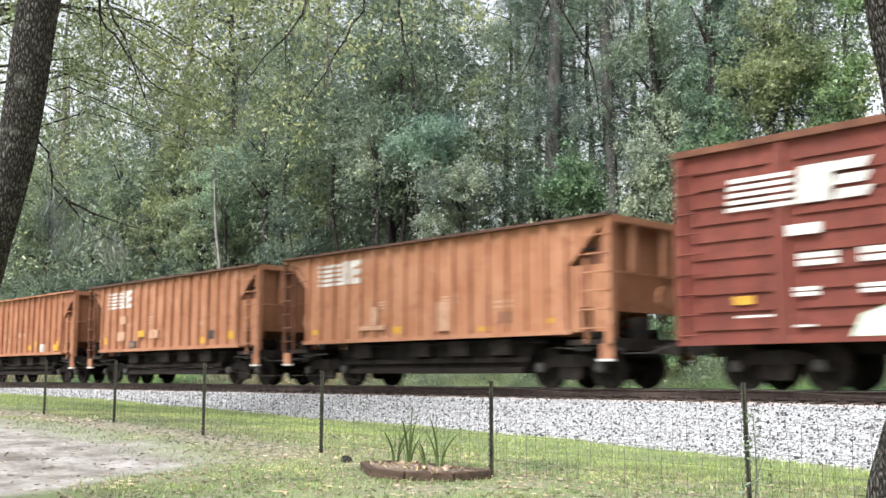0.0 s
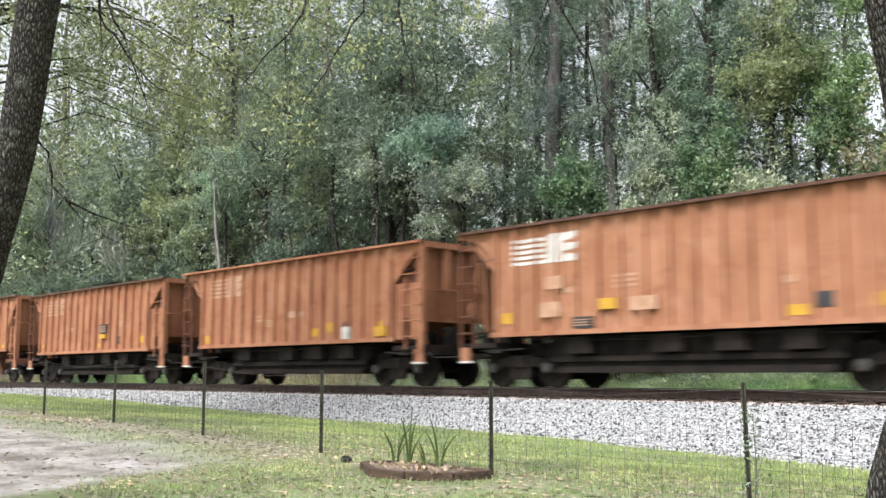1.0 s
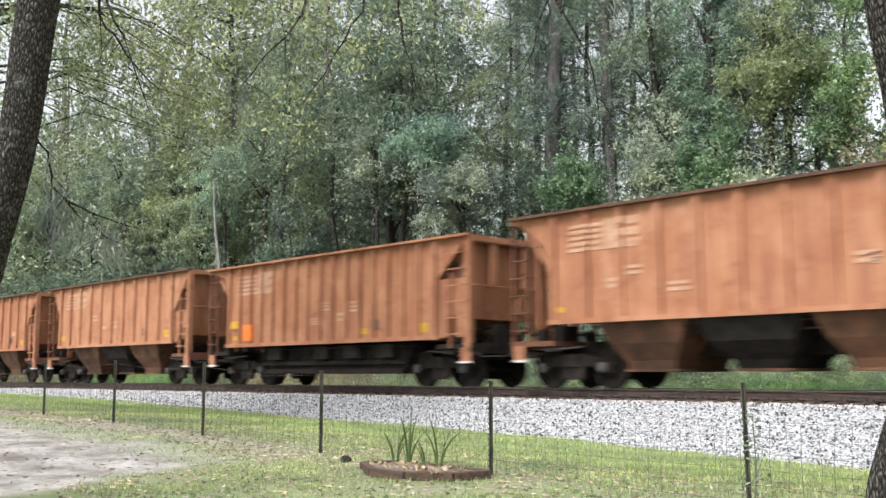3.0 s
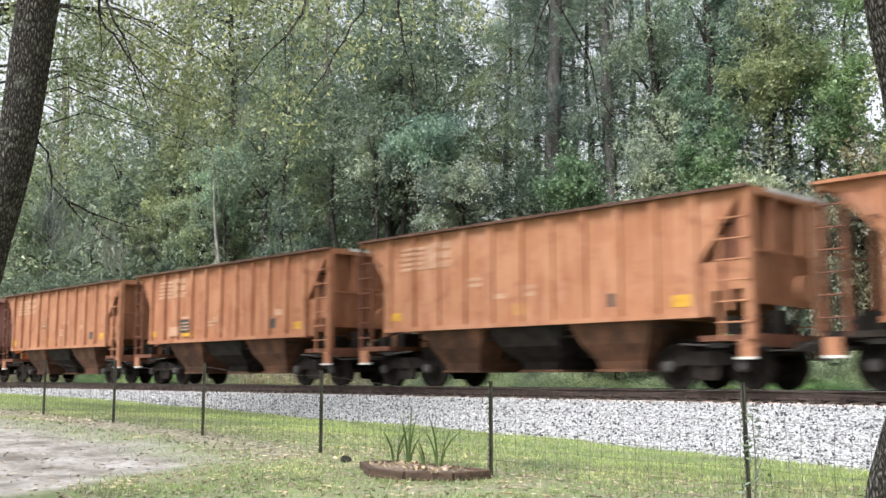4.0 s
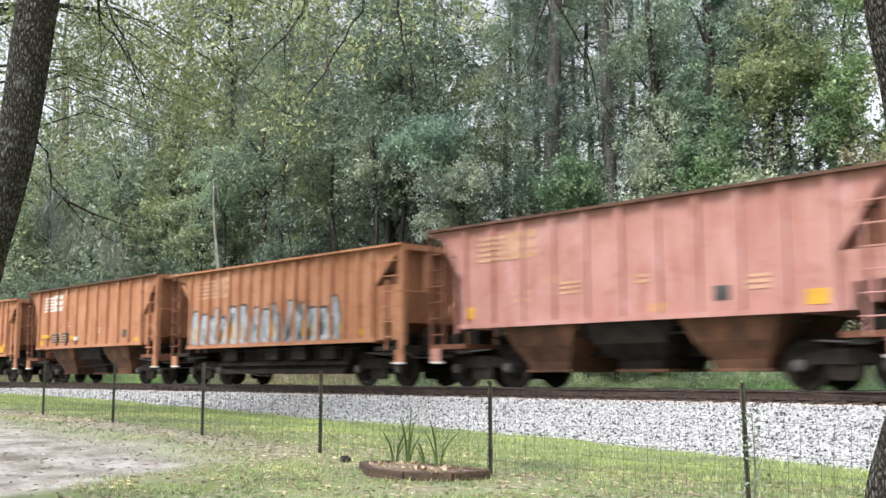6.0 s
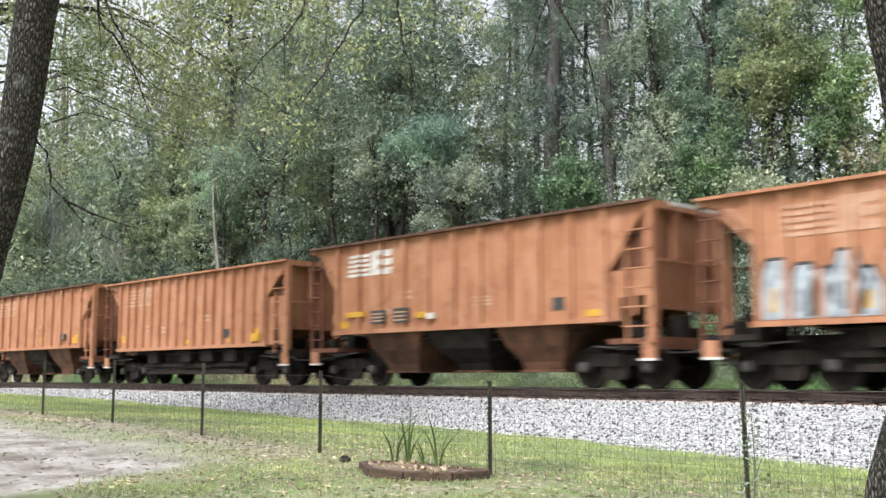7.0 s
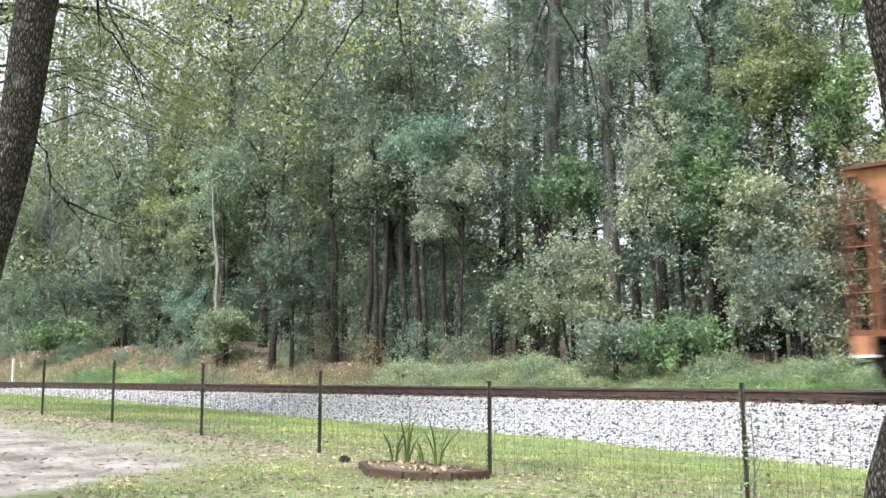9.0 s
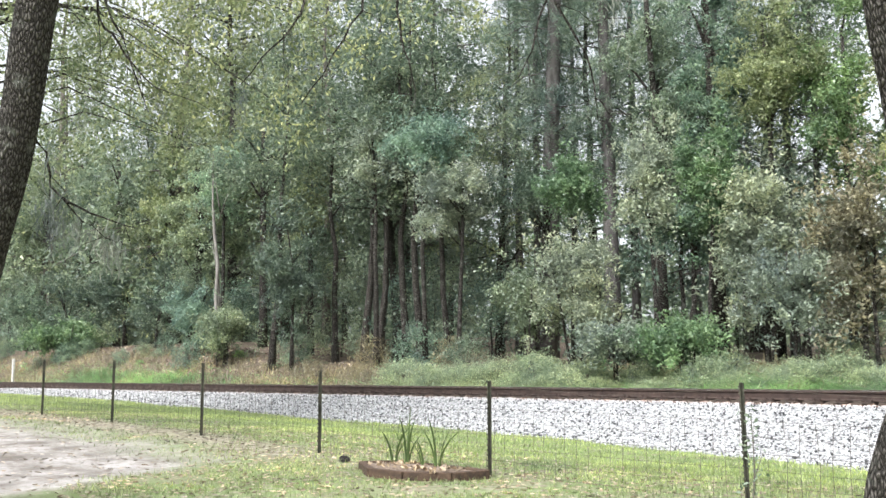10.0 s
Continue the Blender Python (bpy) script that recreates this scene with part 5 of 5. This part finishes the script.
blades("pale_verge_weeds", "pale grey-green tall weeds on the bank", 65, 42000, (-33, 2), (23.6, 27.2), 0.55, 0.022, HERB, lambda x, y: ease(-32, -28, x) * (1 - 0.6 * ease(-22, -18, x) * ease(25.6, 25.0, y)) * (0.55 + 0.9 * noise.noise((x * 0.5, y * 0.6, 12))), 1.3)
blades("dry_verge_weeds", "dry straw-coloured stalks along the bank", 64, 16000, (-75, 4), (23.5, 27.5), 0.5, 0.014, BRUSH, lambda x, y: 1 - 0.75 * ease(-34, -23, x))

rg = np.random.default_rng(71)
n = 13000
lx, ly = rg.uniform(-24, -2, n), rg.uniform(4.0, 11.5, n)
clear = np.array([bare(a, b) < 0.35 or r < 0.3 for a, b, r in zip(lx, ly, rg.uniform(0, 1, n))])
lx, ly = lx[clear], ly[clear]
lz = np.array([ground_z(a, b) for a, b in zip(lx, ly)]) + 0.012
pts = leaf_quads(rg, np.stack([lx, ly, lz], axis=1), (0.0, 0.0, 0.004), 1, 0.085, 0.05, 0.0)
pts[:, :, 2] = lz[:, None] + (pts[:, :, 2] - lz[:, None]) * 0.3
tagged(new("leaf_litter", quads("leaf_litter", pts, LITTER)), "fallen brown leaves scattered over the lawn", "leaf litter", kind="stuff")
n = 9000
lx, ly = rg.uniform(-75, 4, n), rg.uniform(24.2, 29, n)
lz = np.array([ground_z(a, b) for a, b in zip(lx, ly)]) + 0.03
pts = leaf_quads(rg, np.stack([lx, ly, lz], axis=1), (0.0, 0.0, 0.01), 1, 0.16, 0.1, 0.0)
tagged(new("woodland_litter", quads("woodland_litter", pts, LITTER)), "brown fallen leaves on the far bank", "leaf litter", kind="stuff")


# ---- near trees ----
def near_oak():
    """The leaning trunk by the drive, its long limb overhead and the bare twigs that hang from it."""
    t = tagged(new("leaning_oak"), "leaning oak with dark furrowed bark and hanging twigs", "tree")
    rng = np.random.default_rng(81)
    bm = bmesh.new()
    stem = [(-10.55, 2.97, 0.1), (-10.47, 3.05, 0.42), (-10.20, 3.17, 1.38), (-9.84, 3.33, 2.58), (-9.51, 3.45, 3.73), (-9.25, 3.49, 5.04), (-9.05, 3.56, 5.9), (-8.95, 3.55, 7.4), (-8.9, 3.6, 9.5)]
    rough_trunk(bm, stem, [0.34, 0.24, 0.195, 0.185, 0.18, 0.185, 0.18, 0.14, 0.06])
    part("trunk", bm, BARK, t, smooth=True)
    limbs = [[(-9.15, 3.5, 5.7), (-8.8, 4.4, 6.0), (-8.0, 5.6, 6.15), (-7.2, 6.6, 6.1), (-6.3, 7.6, 5.9), (-5.5, 8.4, 5.6)],
             [(-9.05, 3.5, 6.3), (-9.3, 4.6, 6.3), (-9.4, 5.6, 6.2)]]
    for pts in limbs:
        bm = bmesh.new()
        tube(bm, pts, [0.1 * (1 - 0.75 * i / (len(pts) - 1)) for i in range(len(pts))], 8)
        part("limb", bm, BARK, t, smooth=True)
    twigs = [[(-7.35, 6.4, 6.1), (-7.32, 6.25, 5.23), (-7.33, 6.31, 4.9), (-7.28, 6.44, 4.46), (-7.29, 6.47, 4.18)],
             [(-6.45, 7.4, 5.93), (-6.26, 7.39, 5.17), (-6.1, 7.66, 4.68), (-6.06, 7.77, 4.29), (-5.97, 7.91, 4.07)],
             [(-6.5, 7.38, 5.94), (-6.32, 7.33, 5.23), (-6.46, 7.27, 4.73), (-6.58, 7.19, 4.46)],
             [(-7.6, 6.1, 6.12), (-7.58, 6.0, 5.12), (-7.81, 5.83, 4.68), (-8.06, 5.65, 4.21)],
             [(-7.9, 5.7, 6.14), (-8.0, 5.6, 5.1), (-8.2, 5.4, 4.75), (-8.45, 5.2, 4.4)],
             [(-9.1, 4.0, 5.85), (-9.35, 4.11, 5.06), (-9.22, 4.3, 4.79), (-9.12, 4.46, 4.51), (-8.98, 4.64, 4.32)],
             [(-9.1, 3.95, 5.84), (-9.28, 4.16, 5.23), (-9.16, 4.39, 4.68), (-9.09, 4.56, 4.13)],
             [(-9.55, 3.5, 3.98), (-9.81, 3.86, 3.74), (-9.81, 3.93, 3.41), (-9.63, 4.18, 3.08), (-9.42, 4.44, 2.86)],
             [(-9.75, 4.0, 3.3), (-9.6, 4.25, 3.15), (-9.3, 4.6, 3.0)]]
    for pts in twigs:
        # wander a little between the points
        fine = []
        for a, b in zip(pts, pts[1:]):
            a, b = Vector(a), Vector(b)
            for q in (0.0, 0.34, 0.67):
                fine.append(a.lerp(b, q) + Vector(rng.normal(0, 0.012, 3)))
        fine.append(Vector(pts[-1]))
        bm = bmesh.new()
        k = len(fine) - 1
        tube(bm, fine, [0.017 * (1 - 0.72 * i / k) for i in range(k + 1)], 6)
        part("twig", bm, BARK, t)
        for i in range(3, k, 2):
            bm = bmesh.new()
            d = Vector((rng.normal(0, 0.2), rng.normal(0, 0.2), -0.28 + rng.normal(0, 0.08)))
            tube(bm, [fine[i], fine[i] + d * 0.6 + Vector((0, 0, 0.05)), fine[i] + d], [0.006, 0.004, 0.002], 4)
            part("twig", bm, BARK, t)
    for x, y, z, n, size in ((-9.63, 4.18, 3.12, 90, 0.4), (-9.5, 4.35, 2.98, 80, 0.35), (-9.42, 4.44, 2.9, 80, 0.35), (-9.8, 3.92, 3.45, 110, 0.6), (-9.78, 4.0, 3.2, 110, 0.5), (-5.93, 7.95, 5.6, 100, 0.75)):
        m = new("hanging_moss", quads("hanging_moss", moss_strands(rng, np.array([(x, y, z)]), n, size), MOSS))
        m.parent = t
        tagged(m, "grey-green hanging moss", kind="stuff")
    return t


def side_trunk():
    t = tagged(new("curved_trunk_tree"), "curved grey-brown tree trunk with a flared foot", "tree")
    bm = bmesh.new()
    pts = [(-2.70, 6.2, -0.1), (-2.68, 6.2, 0.3), (-2.62, 6.17, 0.84), (-2.53, 6.2, 1.2), (-2.40, 6.26, 1.65), (-2.33, 6.2, 2.3), (-2.33, 6.08, 3.0), (-2.37, 5.93, 3.75), (-2.33, 5.86, 4.6), (-2.25, 5.85, 6.2), (-2.2, 5.9, 8.5)]
    rough_trunk(bm, pts, [0.34, 0.26, 0.205, 0.2, 0.2, 0.2, 0.2, 0.2, 0.19, 0.16, 0.08], 4.0)
    part("trunk", bm, BARK, t, smooth=True)
    rng = np.random.default_rng(83)
    bm = bmesh.new()
    ends = []
    for i in range(8):
        a = i * 0.8
        e = Vector((-2.2 + 2.4 * math.cos(a), 5.9 + 2.4 * math.sin(a), 8.6 + rng.uniform(-0.6, 1.2)))
        tube(bm, [(-2.22, 5.88, 7.6), Vector((-2.2, 5.9, 8.2)).lerp(e, 0.5), e], [0.06, 0.04, 0.012], 5)
        ends.append(tuple(e))
    part("limb", bm, BARKG, t)
    c = np.repeat(np.array(ends), 8, axis=0) + rng.normal(0, 0.5, (64, 3))
    o = new("crown", quads("crown", leaf_quads(rng, c, (0.3, 0.3, 0.15), 30, 0.1, 0.05, 0.2), LEAF_A))
    o.parent = t


def drive_oak():
    """The big oak beyond the drive whose outer boughs hang into view."""
    t = tagged(new("spreading_oak"), "large spreading oak with yellow-green leaves and moss", "tree")
    rng = np.random.default_rng(85)
    bx_, by_ = -26.2, 7.4
    g = ground_z(bx_, by_)
    bm = bmesh.new()
    stem = [(bx_, by_, g - 0.3), (bx_, by_, g + 0.5), (bx_ + 0.1, by_ + 0.1, g + 4.0), (bx_ + 0.3, by_ + 0.3, g + 8.0), (bx_ + 0.4, by_ + 0.4, g + 13.0)]
    tube(bm, stem, [0.5, 0.4, 0.34, 0.26, 0.1], 12)
    part("trunk", bm, BARK, t, smooth=True)
    holds = []
    for i in range(34):
        a = -0.35 + 1.5 * rng.uniform(0, 1) if i < 26 else rng.uniform(1.5, 5.6)
        z = rng.uniform(5.5, 12.5)
        out = rng.uniform(3.5, 9.5)
        base = Vector((bx_ + 0.3, by_ + 0.3, g + z))
        tip = base + Vector((math.cos(a) * out, math.sin(a) * out, rng.uniform(-0.16, 0.28) * out))
        mid = base.lerp(tip, 0.5) + Vector((0, 0, 0.1 * out))
        bm = bmesh.new()
        tube(bm, [base, mid, mid.lerp(tip, 0.5) + Vector((0, 0, -0.06 * out)), tip + Vector((0, 0, -0.12 * out))], [0.045, 0.022, 0.012, 0.004], 5)
        part("limb", bm, BARK, t)
        for q in np.linspace(0.35, 1.0, 7):
            holds.append(base.lerp(mid, q * 2) if q < 0.5 else mid.lerp(tip, q * 2 - 1))
    near = []
    for tip in ((-18.3, 11.2, 7.9), (-17.4, 12.2, 7.0), (-19.6, 11.0, 8.0), (-18.4, 12.0, 9.6), (-16.2, 12.6, 8.6), (-20.8, 11.2, 9.0), (-21.6, 11.0, 8.1), (-16.9, 11.6, 9.4), (-14.6, 13.0, 8.9)):
        tip = Vector(tip)
        base = Vector((bx_ + 0.3, by_ + 0.3, g + rng.uniform(8.5, 10.5)))
        mid = base.lerp(tip, 0.6) + Vector((0, 0, 1.1))
        bm = bmesh.new()
        tube(bm, [base, base.lerp(mid, 0.5) + Vector((0, 0, 0.3)), mid, mid.lerp(tip, 0.6), tip], [0.05, 0.035, 0.022, 0.013, 0.004], 6)
        part("limb", bm, BARK, t)
        near += [mid.lerp(tip, q) for q in (0.2, 0.45, 0.7, 0.9, 1.05)]
    near = np.array([tuple(p) for p in near])
    c = near[rng.integers(0, len(near), 330)] + rng.normal(0, 1, (330, 3)) * (0.75, 0.6, 0.6)
    o = new("crown", quads("crown", leaf_quads(rng, c, (0.2, 0.2, 0.28), 22, 0.13, 0.055, 1.1), LEAF_C))
    o.parent = t
    m = new("hanging_moss", quads("hanging_moss", moss_strands(rng, np.array([(-21.5, 11.0, 8.4), (-21.3, 11.1, 8.2), (-20.9, 11.2, 10.2), (-20.9, 11.2, 9.7), (-18.3, 11.3, 7.6)]), 150, 0.9), MOSS))
    m.parent = t
    tagged(m, "grey-green hanging moss", kind="stuff")
    holds = np.array([tuple(p) for p in holds])
    c = holds[rng.integers(0, len(holds), 760)] + rng.normal(0, 1, (760, 3)) * (0.9, 0.9, 0.6)
    o = new("crown", quads("crown", leaf_quads(rng, c, (0.34, 0.34, 0.24), 44, 0.125, 0.055, 0.6), LEAF_C))
    o.parent = t
    m = new("hanging_moss", quads("hanging_moss", moss_strands(rng, holds[rng.integers(0, len(holds), 14)], 90, 1.1), MOSS))
    m.parent = t
    tagged(m, "grey-green hanging moss", kind="stuff")


near_oak()
side_trunk()
drive_oak()

# ---- fence ----
fence = tagged(new("wire_fence"), "woven wire fence on thin steel posts along the lawn", "fence", kind="structure")
FY = 8.6
posts = [(-24.7, 1.14, 0.0), (-21.35, 1.14, 0.0), (-18.1, 1.14, 0.0), (-14.87, 1.17, 0.0), (-11.66, 1.15, 0.0), (-8.36, 1.09, 0.0), (-5.05, 1.12, -0.03), (-1.7, 1.15, 0.0)]
for x, h, lean in posts:
    bm = bmesh.new()
    z = ground_z(x, FY)
    prism(bm, [(x - 0.022, z - 0.3), (x + 0.022, z - 0.3), (x + lean + 0.022, z + h), (x + lean - 0.022, z + h)], FY - 0.004, FY + 0.004)
    prism(bm, [(x - 0.005, z - 0.3), (x + 0.005, z - 0.3), (x + lean + 0.005, z + h), (x + lean - 0.005, z + h)], FY - 0.036, FY - 0.004)
    for k in range(int(h / 0.06)):
        s = lean * (0.06 + k * 0.06) / h
        box(bm, x + s - 0.012, FY - 0.044, z + 0.05 + k * 0.06, x + s + 0.012, FY - 0.036, z + 0.07 + k * 0.06)
    part("post", bm, POSTM, fence)
rw = random.Random(3)
for (xa, h, la), (xb, g, lb) in zip(posts, posts[1:]):
    bm = bmesh.new()
    n = 22
    for i in range(n):
        x = xa + (xb - xa) * (i + 0.5) / n
        z = ground_z(x, FY)
        d = rw.uniform(-0.025, 0.025)
        tube(bm, [(x, FY + 0.008, z + 0.02), (x + d, FY + 0.014, z + 0.4), (x + rw.uniform(-0.01, 0.01), FY + 0.008, z + 0.76)], [0.0022] * 3, 4)
    for k in range(6):
        sag = rw.uniform(0.0, 0.03)
        pts = [(xa + (xb - xa) * i / 8, FY + 0.006, ground_z(xa + (xb - xa) * i / 8, FY) + 0.04 + k * 0.146 - sag * math.sin(math.pi * i / 8)) for i in range(9)]
        tube(bm, pts, [0.002] * 9, 4)
    tube(bm, [(xa, FY, ground_z(xa, FY) + h - 0.06), (0.5 * xa + 0.5 * xb, FY, 0.5 * ground_z(xa, FY) + 0.5 * ground_z(xb, FY) + 0.5 * (h + g) - 0.14), (xb, FY, ground_z(xb, FY) + g - 0.06)], [0.002] * 3, 4)
    part("wire_panel", bm, WIREM, fence)

# ---- planter bed ----
bed = tagged(new("planter_bed"), "low timber-edged bed of pale mulch beside the fence", "planter")
edge = [(-9.95, 7.98), (-9.25, 7.55), (-8.75, 7.62), (-8.32, 7.95), (-8.2, 8.38), (-9.0, 8.5), (-9.75, 8.35)]
for i, (a, b) in enumerate(zip(edge, edge[1:] + edge[:1])):
    a, b = Vector((*a, 0)), Vector((*b, 0))
    d = (b - a).normalized()
    s = Vector((d.y, -d.x, 0)) * 0.045
    za, zb = ground_z(a.x, a.y), ground_z(b.x, b.y)
    bm = bmesh.new()
    low = [bm.verts.new((p.x, p.y, z - 0.08)) for p, z in ((a + s, za), (b + s, zb), (b - s, zb), (a - s, za))]
    high = [bm.verts.new((p.x, p.y, z + 0.10)) for p, z in ((a + s, za), (b + s, zb), (b - s, zb), (a - s, za))]
    bm.faces.new(low)
    bm.faces.new(high)
    for k in range(4):
        bm.faces.new((low[k], low[(k + 1) % 4], high[(k + 1) % 4], high[k]))
    bmesh.ops.bevel(bm, geom=bm.edges[:], offset=0.008, segments=1, affect="EDGES")
    part("edging_board", bm, WOOD, bed)
bm = bmesh.new()
rim = [bm.verts.new((x, y, ground_z(x, y) + 0.075)) for x, y in edge]
mid = bm.verts.new((-9.0, 8.05, ground_z(-9.0, 8.05) + 0.13))
foot = [bm.verts.new((x, y, ground_z(x, y) - 0.05)) for x, y in edge]
for i in range(len(rim)):
    j = (i + 1) % len(rim)
    bm.faces.new((rim[i], rim[j], mid))
    bm.faces.new((rim[i], rim[j], foot[j], foot[i]))
part("mulch", bm, MULCH, bed)
rg = np.random.default_rng(91)
cx, cy = rg.uniform(-9.6, -8.4, 160), rg.uniform(7.75, 8.35, 160)
cz = np.array([ground_z(a, b) for a, b in zip(cx, cy)]) + 0.115
chips = new("bark_mulch", quads("bark_mulch", leaf_quads(rg, np.stack([cx, cy, cz], axis=1), (0, 0, 0.008), 1, 0.07, 0.045, 0.0), LITTER))
chips.parent = bed
tagged(chips, "pale bark chips", kind="stuff")


def strap_plant(x, y, n, height, seed, label):
    """Long strap leaves rising from one root; each leaf bends outward."""
    r = random.Random(seed)
    t = tagged(new("strap_leaf_plant"), label, "plant", "plants in the bed")
    t.location = (x, y, ground_z(x, y) + 0.09)
    for i in range(n):
        a, h, out = r.uniform(0, 6.28), height * r.uniform(0.6, 1.05), r.uniform(0.05, 0.4)
        w = r.uniform(0.012, 0.02)
        bm = bmesh.new()
        rows = []
        for k in range(6):
            f = k / 5
            c = Vector((math.cos(a) * out * f * f + 0.03 * math.cos(a), math.sin(a) * out * f * f + 0.03 * math.sin(a), h * (f - 0.28 * out * f ** 4)))
            s = Vector((-math.sin(a), math.cos(a), 0)).lerp(Vector((0.683, 0.73, 0)), 0.4) * w * (1.0 - f ** 3 * 0.95)
            rows.append([bm.verts.new(c - s), bm.verts.new(c + Vector((0, 0, 0.004)) + 0.006 * Vector((math.cos(a), math.sin(a), 0))), bm.verts.new(c + s)])
        for p, q in zip(rows, rows[1:]):
            bm.faces.new((p[0], p[1], q[1], q[0]))
            bm.faces.new((p[1], p[2], q[2], q[1]))
        part("leaf", bm, STRAP, t)
    return t


STRAP = leaves("strap_leaf_green", (0.07, 0.12, 0.035), (0.15, 0.21, 0.075), 0.25)
strap_plant(-9.55, 8.15, 9, 0.74, 1, "tall green strap-leaved plant in the bed")
strap_plant(-9.25, 8.1, 7, 0.7, 2, "arching strap-leaved plant in the bed")
strap_plant(-8.95, 8.1, 5, 0.45, 3, "short strap-leaved plant in the bed")
strap_plant(-8.78, 8.15, 6, 0.72, 4, "upright strap-leaved plant in the bed")

# weed sapling by the fence
sap = tagged(new("fence_sapling"), "thin leafy weed sapling beside the fence", "plant")
bm = bmesh.new()
gx, gy = -4.92, 8.45
gz = ground_z(gx, gy)
tube(bm, [(gx, gy, gz - 0.05), (gx + 0.03, gy, gz + 0.4), (gx + 0.0, gy + 0.02, gz + 0.85)], [0.008, 0.006, 0.003], 5)
tube(bm, [(gx + 0.02, gy, gz + 0.25), (gx + 0.12, gy, gz + 0.5)], [0.005, 0.002], 4)
part("stem", bm, BARKG, sap)
rg = np.random.default_rng(95)
c = np.array([(gx + rg.normal(0, 0.03), gy, gz + h) for h in np.linspace(0.15, 0.88, 12)])
f = new("foliage", quads("foliage", leaf_quads(rg, c, (0.05, 0.05, 0.03), 6, 0.06, 0.03, 0.1), LEAF_A))
f.parent = sap

# white marker post across the track
bm = bmesh.new()
mz = ground_z(-63.1, 23.5)
tube(bm, [(-63.1, 23.5, mz - 0.3), (-63.1, 23.5, mz + 1.75), (-63.1, 23.5, mz + 1.8)], [0.09, 0.09, 0.05], 10)
tagged(part("marker_post", bm, WHITE), "white painted marker post beyond the track", "post")

# dark clod on the lawn
bm = bmesh.new()
bmesh.ops.create_icosphere(bm, subdivisions=2, radius=0.07)
for v in bm.verts:
    v.co = Vector((v.co.x, v.co.y, v.co.z * 0.8)) * (1 + 0.35 * noise.noise(v.co * 14)) + Vector((-10.72, 8.3, ground_z(-10.72, 8.3) + 0.03))
tagged(part("dark_clod", bm, BARK), "dark clod of earth on the lawn", "clod")


def motions():
    for car, x in train:
        walk(car, [(t, pose(x + SPEED * t, MID, RAIL)) for t in (0.0, 2.0, 4.0, 6.0, 8.0, 10.0)])
    for wheel, x in turning:
        walk(wheel, [(k / 30, pose(x, 0, 0.483, 0, math.degrees(SPEED * k / 30 / 0.483) % 360, 0)) for k in range(301)])


motions()
